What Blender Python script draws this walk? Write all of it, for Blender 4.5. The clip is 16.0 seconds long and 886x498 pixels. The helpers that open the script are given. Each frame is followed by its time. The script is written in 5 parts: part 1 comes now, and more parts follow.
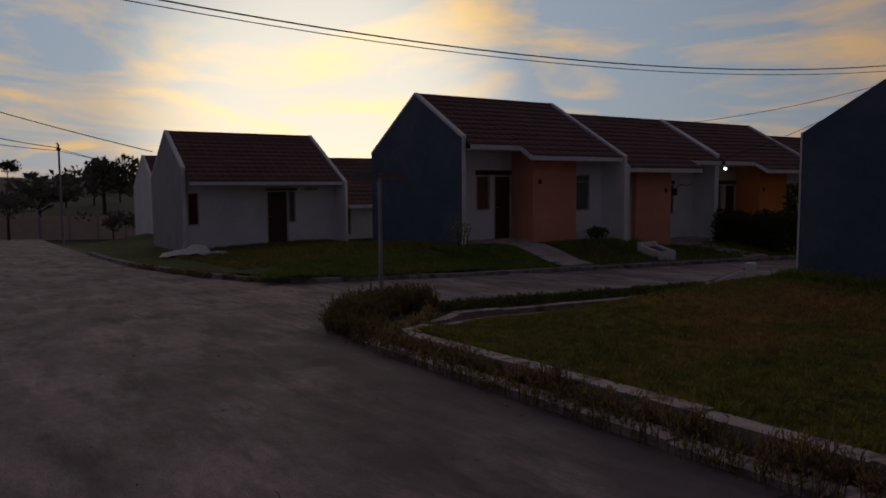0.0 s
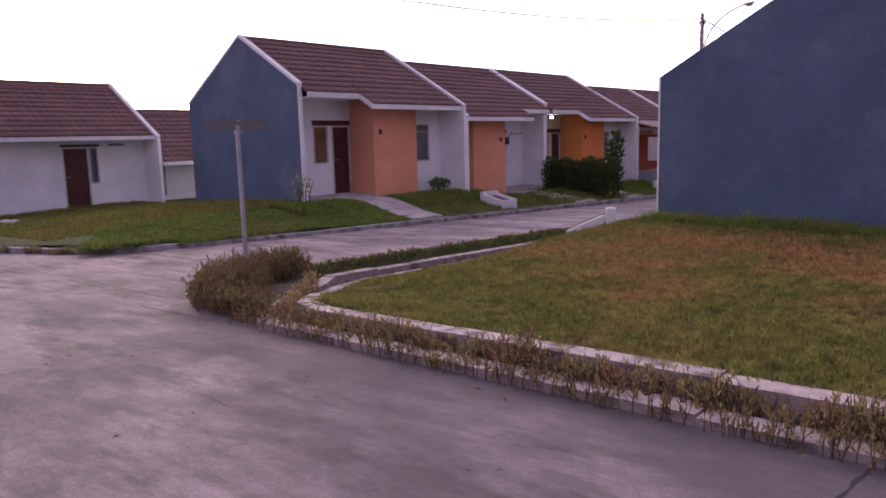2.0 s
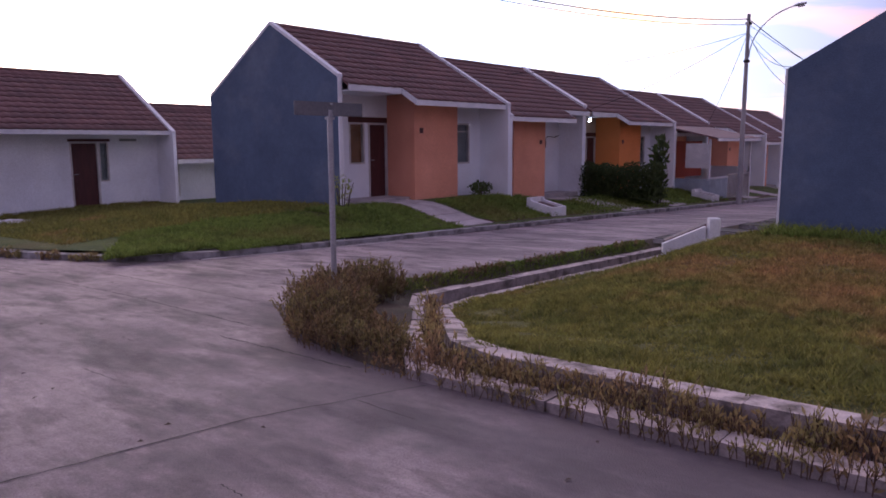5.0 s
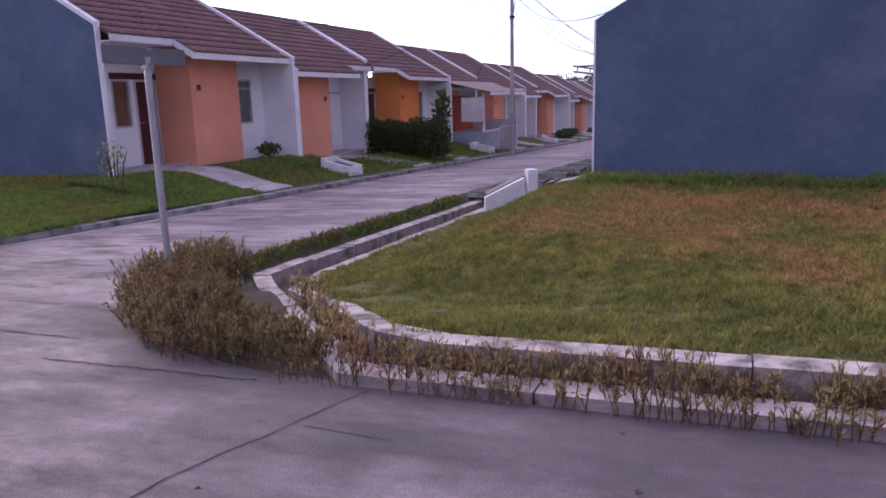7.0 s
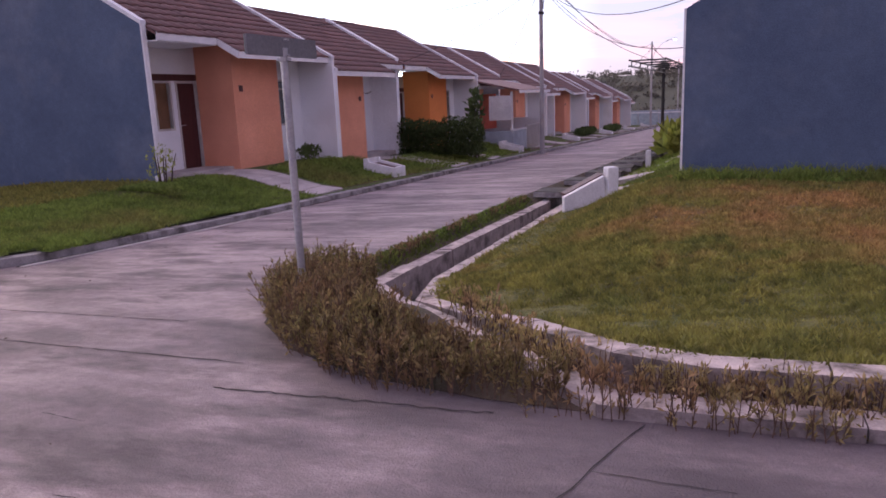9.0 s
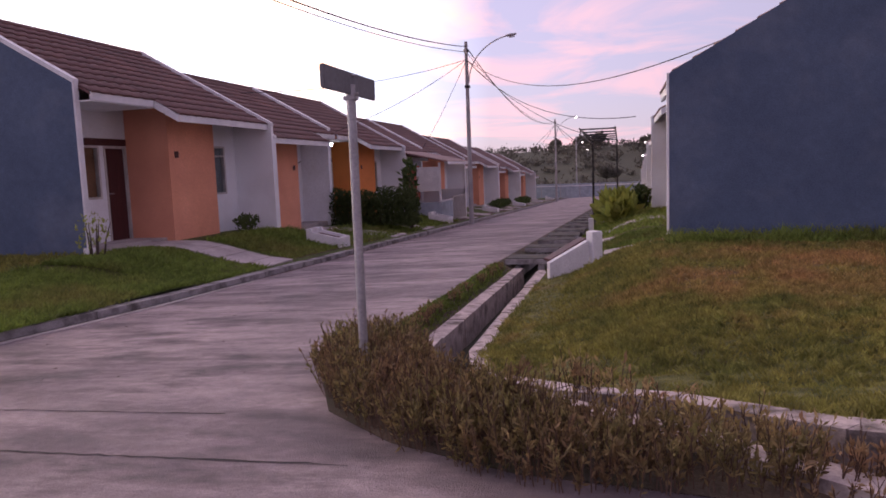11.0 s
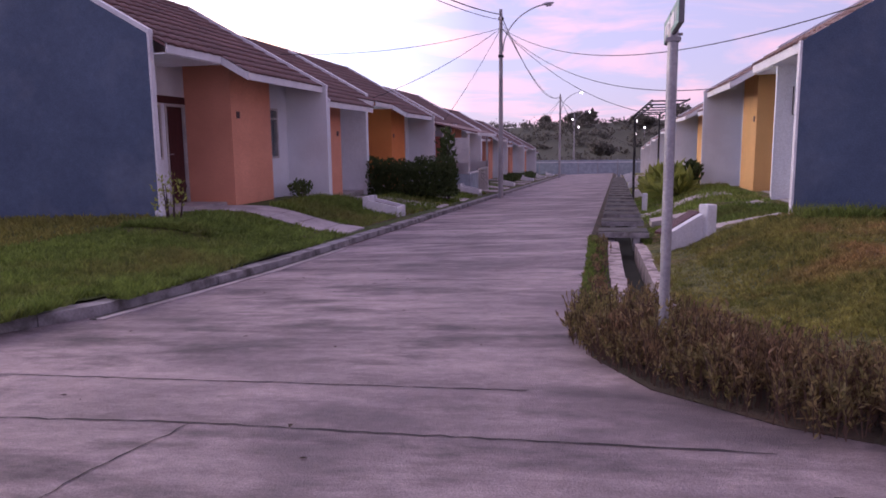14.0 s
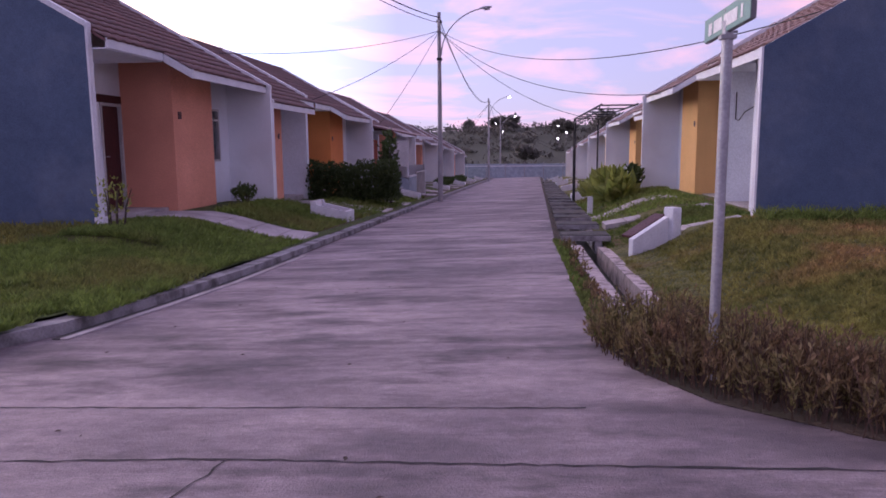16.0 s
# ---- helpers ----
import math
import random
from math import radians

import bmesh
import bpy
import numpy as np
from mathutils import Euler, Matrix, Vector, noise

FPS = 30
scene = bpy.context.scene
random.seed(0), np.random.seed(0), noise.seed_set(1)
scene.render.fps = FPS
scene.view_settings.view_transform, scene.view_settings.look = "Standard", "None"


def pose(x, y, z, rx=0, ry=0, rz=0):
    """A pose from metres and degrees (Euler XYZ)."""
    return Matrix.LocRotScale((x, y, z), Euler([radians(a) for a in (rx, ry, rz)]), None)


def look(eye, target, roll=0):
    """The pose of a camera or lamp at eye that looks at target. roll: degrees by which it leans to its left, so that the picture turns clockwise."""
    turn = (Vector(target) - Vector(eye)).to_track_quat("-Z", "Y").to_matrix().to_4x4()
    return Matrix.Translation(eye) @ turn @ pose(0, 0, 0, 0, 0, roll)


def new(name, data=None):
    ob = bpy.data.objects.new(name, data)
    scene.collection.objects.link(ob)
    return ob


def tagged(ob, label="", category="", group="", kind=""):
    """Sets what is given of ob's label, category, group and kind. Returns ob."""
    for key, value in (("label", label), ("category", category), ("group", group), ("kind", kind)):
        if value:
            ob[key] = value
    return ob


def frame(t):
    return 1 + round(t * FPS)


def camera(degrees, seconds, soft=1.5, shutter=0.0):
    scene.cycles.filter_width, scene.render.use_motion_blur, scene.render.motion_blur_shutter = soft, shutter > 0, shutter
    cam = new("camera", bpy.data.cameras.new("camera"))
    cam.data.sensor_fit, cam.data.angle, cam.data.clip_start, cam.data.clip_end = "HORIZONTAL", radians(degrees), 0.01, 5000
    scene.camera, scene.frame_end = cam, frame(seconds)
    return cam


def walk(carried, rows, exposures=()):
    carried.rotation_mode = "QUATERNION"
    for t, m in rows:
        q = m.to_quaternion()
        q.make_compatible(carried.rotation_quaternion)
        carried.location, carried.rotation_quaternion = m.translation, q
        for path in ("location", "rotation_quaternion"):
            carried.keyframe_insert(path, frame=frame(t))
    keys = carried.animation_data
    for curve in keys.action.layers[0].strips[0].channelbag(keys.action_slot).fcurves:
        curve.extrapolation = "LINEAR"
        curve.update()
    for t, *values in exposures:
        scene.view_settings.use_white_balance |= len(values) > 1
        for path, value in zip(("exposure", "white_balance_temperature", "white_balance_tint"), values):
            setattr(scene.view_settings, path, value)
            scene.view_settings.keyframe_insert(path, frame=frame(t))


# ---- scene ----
cam = camera(63.9, 16.0, soft=1.7)
PATH = [
    (0, (1.627, 0.254, 1.658), (-0.056, 1.321, 1.487), -0.4),
    (0.5, (1.301, 0.215, 1.67), (-0.173, 1.544, 1.422), -1.6),
    (1, (0.931, 0.207, 1.635), (-0.431, 1.636, 1.315), 1.9),
    (1.5, (0.606, 0.185, 1.587), (-0.651, 1.7, 1.233), 0.9),
    (2, (0.301, 0.142, 1.594), (-1.036, 1.597, 1.287), -1.4),
    (2.5, (-0.081, 0.127, 1.563), (-1.42, 1.574, 1.228), 0.5),
    (3, (-0.435, 0.163, 1.519), (-1.735, 1.617, 1.074), -0.6),
    (3.5, (-0.836, 0.297, 1.5), (-2.276, 1.642, 1.158), -0.7),
    (6, (-2.554, 0.441, 1.443), (-3.689, 2.053, 1.105), -0.0),
    (6.5, (-2.857, 0.552, 1.428), (-3.856, 2.237, 1.022), -0.2),
    (7, (-3.16, 0.488, 1.435), (-3.914, 2.294, 1.02), -1.5),
    (7.5, (-3.4, 0.474, 1.415), (-4.006, 2.342, 1.041), -0.9),
    (8, (-3.77, 0.486, 1.421), (-4.586, 2.261, 0.989), -0.4),
    (10.5, (-5.561, 0.679, 1.31), (-6.163, 2.56, 0.993), -5.7),
    (11, (-5.941, 0.779, 1.265), (-6.428, 2.706, 1.046), -2.2),
    (11.5, (-6.28, 0.762, 1.3), (-6.529, 2.722, 0.988), -1.2),
    (12, (-6.657, 0.83, 1.259), (-6.865, 2.804, 1.013), -4.2),
    (12.5, (-7.049, 0.796, 1.286), (-7.248, 2.77, 1.028), -1.9),
    (13, (-7.361, 0.726, 1.295), (-7.667, 2.676, 0.976), 0.1),
    (13.5, (-7.676, 0.773, 1.214), (-8.179, 2.677, 0.869), -3.0),
    (14, (-7.933, 0.786, 1.177), (-8.363, 2.717, 0.886), -0.7),
    (14.5, (-8.17, 0.812, 1.258), (-8.478, 2.757, 0.908), -1.8),
    (15, (-8.323, 0.855, 1.198), (-8.556, 2.817, 0.891), -1.4),
    (15.5, (-8.478, 0.931, 1.224), (-8.734, 2.886, 0.885), -3.9),
    (16, (-8.639, 0.98, 1.168), (-8.857, 2.948, 0.885), -0.5),
]
EXPOSURES = [(0.0, -2.9, 6200, 20), (0.3, -2.4, 6200, 24), (0.6, -1.5, 6300, 30), (0.9, -0.12, 6500, 33), (1.2, 0.15, 6500, 34), (2.0, 0.2, 6050, 37), (3.5, 0.28, 5650, 36), (5.9, -0.45, 5700, 38), (6.1, -0.25, 5650, 38), (6.5, 0.55, 5350, 33), (7.5, 0.5, 5650, 28), (8.0, 0.95, 5900, 28), (9.0, 0.4, 6000, 32), (10.5, 0.0, 6150, 36), (12.5, 0.1, 6900, 38), (13.2, 0.1, 6850, 38), (14.5, 0.08, 5300, 44), (16.0, 0.06, 5550, 44)]
walk(cam, [(t, look(eye, target, roll)) for t, eye, target, roll in PATH], EXPOSURES)

# ---------------------------------------------------------------- light
SUN_AZ = radians(67.0)            # to the left of +y
SUN_EL = radians(3.0)
world = bpy.data.worlds.new("dusk_sky")
scene.world = world
world.use_nodes = True


def build_sky():
    nt = world.node_tree
    nd, lk = nt.nodes, nt.links
    nd.clear()
    out = nd.new("ShaderNodeOutputWorld")
    bg = nd.new("ShaderNodeBackground")
    sky = nd.new("ShaderNodeTexSky")
    sky.sky_type = 'NISHITA'
    sky.sun_disc = False
    sky.sun_elevation = SUN_EL
    sky.sun_rotation = -SUN_AZ
    sky.air_density, sky.dust_density, sky.ozone_density = 1.0, 0.6, 3.0
    tc = nd.new("ShaderNodeTexCoord")
    sep = nd.new("ShaderNodeSeparateXYZ")
    lk.new(tc.outputs["Generated"], sep.inputs[0])
    zz = nd.new("ShaderNodeMath"); zz.operation = 'MAXIMUM'; zz.inputs[1].default_value = 0.0
    lk.new(sep.outputs[2], zz.inputs[0])
    den = nd.new("ShaderNodeMath"); den.operation = 'ADD'; den.inputs[1].default_value = 0.12
    lk.new(zz.outputs[0], den.inputs[0])
    comb = nd.new("ShaderNodeCombineXYZ")
    for i in (0, 1):
        dv = nd.new("ShaderNodeMath"); dv.operation = 'DIVIDE'
        lk.new(sep.outputs[i], dv.inputs[0]); lk.new(den.outputs[0], dv.inputs[1])
        lk.new(dv.outputs[0], comb.inputs[i])
    nz = nd.new("ShaderNodeTexNoise")
    nz.inputs["Scale"].default_value = 1.05
    nz.inputs["Detail"].default_value = 8
    nz.inputs["Roughness"].default_value = 0.56
    nz.inputs["Distortion"].default_value = 0.6
    lk.new(comb.outputs[0], nz.inputs["Vector"])
    ramp = nd.new("ShaderNodeValToRGB")
    ramp.color_ramp.elements[0].position = 0.46
    ramp.color_ramp.elements[1].position = 0.67
    lk.new(nz.outputs[0], ramp.inputs[0])
    # nearness to the sunset
    dot = nd.new("ShaderNodeVectorMath"); dot.operation = 'DOT_PRODUCT'
    lk.new(tc.outputs["Generated"], dot.inputs[0])
    dot.inputs[1].default_value = (-math.sin(SUN_AZ), math.cos(SUN_AZ), 0.1)
    near = nd.new("ShaderNodeMapRange")
    near.inputs[1].default_value = 0.55
    near.inputs[2].default_value = 1.0
    lk.new(dot.outputs["Value"], near.inputs[0])
    cloud = nd.new("ShaderNodeMix"); cloud.data_type = 'RGBA'
    cloud.inputs[6].default_value = CLOUD_FAR
    cloud.inputs[7].default_value = CLOUD_NEAR
    lk.new(near.outputs[0], cloud.inputs[0])
    base = nd.new("ShaderNodeMix"); base.data_type = 'RGBA'; base.blend_type = 'ADD'
    base.inputs[0].default_value = 1.0
    lk.new(sky.outputs[0], base.inputs[6])
    veil = nd.new("ShaderNodeMix"); veil.data_type = 'RGBA'
    veil.inputs[6].default_value = VEIL_FAR
    veil.inputs[7].default_value = VEIL_NEAR
    lk.new(near.outputs[0], veil.inputs[0])
    lk.new(veil.outputs[2], base.inputs[7])
    mix = nd.new("ShaderNodeMix"); mix.data_type = 'RGBA'
    lk.new(ramp.outputs[0], mix.inputs[0])
    lk.new(base.outputs[2], mix.inputs[6]); lk.new(cloud.outputs[2], mix.inputs[7])
    # the sky opposite the sunset is dimmer
    away = nd.new("ShaderNodeMapRange")
    away.inputs[1].default_value = -0.5
    away.inputs[2].default_value = 0.5
    away.inputs[3].default_value = 0.65
    lk.new(dot.outputs["Value"], away.inputs[0])
    dim = nd.new("ShaderNodeMix"); dim.data_type = 'RGBA'; dim.blend_type = 'MULTIPLY'
    dim.inputs[0].default_value = 1.0
    # glow round the sun's place
    g1 = nd.new("ShaderNodeMapRange"); g1.inputs[1].default_value = 0.962; g1.inputs[2].default_value = 1.0
    g1.interpolation_type = 'SMOOTHSTEP'
    lk.new(dot.outputs["Value"], g1.inputs[0])
    gl = nd.new("ShaderNodeMix"); gl.data_type = 'RGBA'; gl.blend_type = 'ADD'
    gl.inputs[7].default_value = GLOW
    lk.new(g1.outputs[0], gl.inputs[0]); lk.new(mix.outputs[2], gl.inputs[6])
    lk.new(gl.outputs[2], dim.inputs[6]); lk.new(away.outputs[0], dim.inputs[7])
    lk.new(dim.outputs[2], bg.inputs[0])
    bg.inputs[1].default_value = SKY_STRENGTH
    lk.new(bg.outputs[0], out.inputs[0])


SKY_STRENGTH = 0.12
CLOUD_FAR = (9.6, 6.3, 6.0, 1)
CLOUD_NEAR = (48.0, 33.0, 14.0, 1)
VEIL_FAR = (4.5, 4.2, 4.9, 1)
VEIL_NEAR = (17.0, 21.0, 22.5, 1)
GLOW = (34.0, 28.0, 15.0, 1)
build_sky()
sun = new("sun", bpy.data.lights.new("sun", 'SUN'))
sun.data.energy = 0.5
sun.data.angle = radians(12)
sun.data.color = (1.0, 0.75, 0.55)
sun.matrix_world = look((-92, 38, 5.2), (0, 0, 0))

# ---------------------------------------------------------------- materials
def material(name, color, rough=0.8, color2=None, scale=3.0, fine=40.0, bump=0.2, metal=0.0, stain=None, stain_scale=0.6, stain_amount=0.5, vary=0.0, spec=0.4, thin=0.0, stretch=None, bump_dist=0.01, patch=None, clump=0.0):
    m = bpy.data.materials.new(name)
    m.use_nodes = True
    nt = m.node_tree
    nd, lk = nt.nodes, nt.links
    b = nd["Principled BSDF"]
    b.inputs["Roughness"].default_value = rough
    b.inputs["Metallic"].default_value = metal
    b.inputs["Specular IOR Level"].default_value = spec
    tc = nd.new("ShaderNodeNewGeometry")
    pos = tc.outputs["Position"]
    if stretch:
        mp = nd.new("ShaderNodeMapping")
        mp.inputs["Scale"].default_value = stretch
        lk.new(pos, mp.inputs[0])
        pos = mp.outputs[0]
    n1 = nd.new("ShaderNodeTexNoise"); n1.inputs["Scale"].default_value = scale; n1.inputs["Detail"].default_value = 6
    n2 = nd.new("ShaderNodeTexNoise"); n2.inputs["Scale"].default_value = fine; n2.inputs["Detail"].default_value = 4
    lk.new(pos, n1.inputs["Vector"]); lk.new(pos, n2.inputs["Vector"])
    c2 = color2 or tuple(c * 0.72 for c in color)
    mx = nd.new("ShaderNodeMix"); mx.data_type = 'RGBA'
    mx.inputs[6].default_value = (*color, 1); mx.inputs[7].default_value = (*c2, 1)
    rp = nd.new("ShaderNodeMapRange"); rp.inputs[1].default_value = 0.35; rp.inputs[2].default_value = 0.68
    lk.new(n1.outputs[0], rp.inputs[0]); lk.new(rp.outputs[0], mx.inputs[0])
    col = mx.outputs[2]
    g = nd.new("ShaderNodeMix"); g.data_type = 'RGBA'; g.blend_type = 'MULTIPLY'
    g.inputs[0].default_value = 1.0
    fr = nd.new("ShaderNodeMapRange"); fr.inputs[1].default_value = 0.25; fr.inputs[2].default_value = 0.75
    fr.inputs[3].default_value = 0.8; fr.inputs[4].default_value = 1.15
    lk.new(n2.outputs[0], fr.inputs[0])
    lk.new(col, g.inputs[6]); lk.new(fr.outputs[0], g.inputs[7])
    col = g.outputs[2]
    if stain:
        n3 = nd.new("ShaderNodeTexNoise"); n3.inputs["Scale"].default_value = stain_scale; n3.inputs["Detail"].default_value = 7
        n3.inputs["Roughness"].default_value = 0.6
        lk.new(pos, n3.inputs["Vector"])
        r3 = nd.new("ShaderNodeMapRange"); r3.inputs[1].default_value = 0.48; r3.inputs[2].default_value = 0.66
        r3.inputs[4].default_value = stain_amount
        dry = n3.outputs[0]
        if patch:                                  # a large worn patch: centre, half sizes
            px, py, ax, ay = patch
            pm = nd.new("ShaderNodeMapping"); pm.vector_type = 'POINT'
            pm.inputs["Location"].default_value = (-px / ax, -py / ay, 0)
            pm.inputs["Scale"].default_value = (1 / ax, 1 / ay, 0)
            ln = nd.new("ShaderNodeVectorMath"); ln.operation = 'LENGTH'
            lk.new(tc.outputs["Position"], pm.inputs[0]); lk.new(pm.outputs[0], ln.inputs[0])
            pr = nd.new("ShaderNodeMapRange"); pr.interpolation_type = 'SMOOTHSTEP'
            pr.inputs[1].default_value = 0.3; pr.inputs[2].default_value = 1.3
            pr.inputs[3].default_value = 0.11; pr.inputs[4].default_value = -0.09
            lk.new(ln.outputs["Value"], pr.inputs[0])
            pa = nd.new("ShaderNodeMath"); pa.operation = 'ADD'
            lk.new(dry, pa.inputs[0]); lk.new(pr.outputs[0], pa.inputs[1])
            dry = pa.outputs[0]
        lk.new(dry, r3.inputs[0])
        s = nd.new("ShaderNodeMix"); s.data_type = 'RGBA'
        lk.new(r3.outputs[0], s.inputs[0]); lk.new(col, s.inputs[6]); s.inputs[7].default_value = (*stain, 1)
        col = s.outputs[2]
    if clump:                                      # tufts about a hand wide
        nc = nd.new("ShaderNodeTexNoise"); nc.inputs["Scale"].default_value = 9.0; nc.inputs["Detail"].default_value = 5
        lk.new(tc.outputs["Position"], nc.inputs["Vector"])
        cr = nd.new("ShaderNodeMapRange"); cr.inputs[1].default_value = 0.32; cr.inputs[2].default_value = 0.68
        cr.inputs[3].default_value = 1 - clump; cr.inputs[4].default_value = 1 + clump
        lk.new(nc.outputs[0], cr.inputs[0])
        cm = nd.new("ShaderNodeMix"); cm.data_type = 'RGBA'; cm.blend_type = 'MULTIPLY'; cm.inputs[0].default_value = 1.0
        lk.new(col, cm.inputs[6]); lk.new(cr.outputs[0], cm.inputs[7])
        col = cm.outputs[2]
    if vary:
        oi = nd.new("ShaderNodeObjectInfo")
        ge = nd.new("ShaderNodeNewGeometry")
        ad = nd.new("ShaderNodeMath"); ad.operation = 'ADD'
        lk.new(oi.outputs["Random"], ad.inputs[0]); lk.new(ge.outputs["Random Per Island"], ad.inputs[1])
        vr = nd.new("ShaderNodeMapRange"); vr.inputs[2].default_value = 2.0
        vr.inputs[3].default_value = 1 - vary; vr.inputs[4].default_value = 1 + vary
        lk.new(ad.outputs[0], vr.inputs[0])
        v = nd.new("ShaderNodeMix"); v.data_type = 'RGBA'; v.blend_type = 'MULTIPLY'; v.inputs[0].default_value = 1.0
        lk.new(col, v.inputs[6]); lk.new(vr.outputs[0], v.inputs[7])
        col = v.outputs[2]
    lk.new(col, b.inputs["Base Color"])
    if thin:
        tr = nd.new("ShaderNodeBsdfTranslucent")
        ms = nd.new("ShaderNodeMixShader"); ms.inputs[0].default_value = thin
        lk.new(col, tr.inputs["Color"])
        lk.new(b.outputs[0], ms.inputs[1]); lk.new(tr.outputs[0], ms.inputs[2])
        lk.new(ms.outputs[0], nd["Material Output"].inputs[0])
    if bump:
        bp = nd.new("ShaderNodeBump"); bp.inputs["Strength"].default_value = bump; bp.inputs["Distance"].default_value = bump_dist
        lk.new(n2.outputs[0], bp.inputs["Height"]); lk.new(bp.outputs[0], b.inputs["Normal"])
    return m


def road_material():
    """Brushed concrete: broad blotches, brush streaks, grain, and a dirty band along the kerb."""
    m = bpy.data.materials.new("road_concrete")
    m.use_nodes = True
    nd, lk = m.node_tree.nodes, m.node_tree.links
    b = nd["Principled BSDF"]
    b.inputs["Specular IOR Level"].default_value = 0.35
    geo = nd.new("ShaderNodeNewGeometry")

    def tex(scale, detail, stretch, rough=0.55):
        mp = nd.new("ShaderNodeMapping"); mp.inputs["Scale"].default_value = stretch
        lk.new(geo.outputs["Position"], mp.inputs[0])
        n = nd.new("ShaderNodeTexNoise")
        n.inputs["Scale"].default_value = scale; n.inputs["Detail"].default_value = detail; n.inputs["Roughness"].default_value = rough
        lk.new(mp.outputs[0], n.inputs["Vector"])
        return n.outputs[0]

    def ramp(v, a, c, lo, hi):
        r = nd.new("ShaderNodeMapRange")
        for k, q in enumerate((a, c, lo, hi)):
            r.inputs[k + 1].default_value = q
        lk.new(v, r.inputs[0])
        return r.outputs[0]

    def mul(col, v):
        x = nd.new("ShaderNodeMix"); x.data_type = 'RGBA'; x.blend_type = 'MULTIPLY'; x.inputs[0].default_value = 1.0
        lk.new(col, x.inputs[6]); lk.new(v, x.inputs[7])
        return x.outputs[2]

    def blend(v, col, c):
        x = nd.new("ShaderNodeMix"); x.data_type = 'RGBA'
        lk.new(v, x.inputs[0]); lk.new(col, x.inputs[6]); x.inputs[7].default_value = (*c, 1)
        return x.outputs[2]

    base = nd.new("ShaderNodeRGB"); base.outputs[0].default_value = (0.385, 0.318, 0.334, 1)
    col = blend(ramp(tex(0.9, 7, (0.6, 1.3, 1), 0.6), 0.38, 0.60, 0.0, 1.0), base.outputs[0], (0.205, 0.168, 0.186))
    col = blend(ramp(tex(1.9, 9, (0.5, 1.5, 1), 0.62), 0.49, 0.66, 0.0, 0.85), col, (0.088, 0.073, 0.083))
    streak = tex(2.6, 9, (0.6, 5.0, 1), 0.72)
    col = mul(col, ramp(streak, 0.32, 0.68, 0.82, 1.16))
    col = mul(col, ramp(tex(9, 8, (0.9, 1.3, 1), 0.72), 0.3, 0.7, 0.76, 1.22))
    grain = tex(95, 3, (1, 1, 1))
    col = mul(col, ramp(grain, 0.3, 0.7, 0.80, 1.20))
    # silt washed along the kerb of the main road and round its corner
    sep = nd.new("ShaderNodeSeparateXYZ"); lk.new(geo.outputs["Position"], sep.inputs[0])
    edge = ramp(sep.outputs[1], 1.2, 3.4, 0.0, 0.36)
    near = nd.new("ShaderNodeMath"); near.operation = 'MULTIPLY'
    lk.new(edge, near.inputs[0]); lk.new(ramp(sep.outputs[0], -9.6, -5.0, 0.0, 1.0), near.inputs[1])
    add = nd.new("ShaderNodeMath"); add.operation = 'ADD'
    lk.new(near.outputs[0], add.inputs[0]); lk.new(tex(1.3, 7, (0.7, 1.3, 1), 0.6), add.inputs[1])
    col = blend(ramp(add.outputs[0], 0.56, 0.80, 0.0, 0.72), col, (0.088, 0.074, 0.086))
    lk.new(col, b.inputs["Base Color"])
    lk.new(ramp(streak, 0.3, 0.7, 0.62, 0.85), b.inputs["Roughness"])
    h = nd.new("ShaderNodeMath"); h.operation = 'ADD'
    lk.new(streak, h.inputs[0]); lk.new(grain, h.inputs[1])
    bp = nd.new("ShaderNodeBump"); bp.inputs["Strength"].default_value = 0.9; bp.inputs["Distance"].default_value = 0.016
    lk.new(h.outputs[0], bp.inputs["Height"]); lk.new(bp.outputs[0], b.inputs["Normal"])
    return m


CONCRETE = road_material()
def kerb_material():
    """Worn white paint on the kerbs, mixed towards dark grey on faces that do not point up."""
    m = material("kerb_white_paint", (0.56, 0.48, 0.47), 0.88, (0.36, 0.31, 0.30), 7, 60, 0.7, stain=(0.075, 0.062, 0.052), stain_scale=5.0, stain_amount=0.9)
    nd, lk = m.node_tree.nodes, m.node_tree.links
    b = nd["Principled BSDF"]
    old = b.inputs["Base Color"].links[0].from_socket
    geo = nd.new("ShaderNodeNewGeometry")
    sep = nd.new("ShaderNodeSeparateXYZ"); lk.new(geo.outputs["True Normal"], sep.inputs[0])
    # 0.42 of the dark grey on upright faces, none on the tops
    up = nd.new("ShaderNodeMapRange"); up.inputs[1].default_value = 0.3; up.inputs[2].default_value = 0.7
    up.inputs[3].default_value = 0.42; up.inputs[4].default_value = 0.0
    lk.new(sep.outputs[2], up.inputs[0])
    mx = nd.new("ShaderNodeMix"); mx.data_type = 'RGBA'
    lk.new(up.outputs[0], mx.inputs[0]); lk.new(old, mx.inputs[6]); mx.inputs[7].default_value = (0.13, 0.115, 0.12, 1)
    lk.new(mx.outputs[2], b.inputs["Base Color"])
    return m


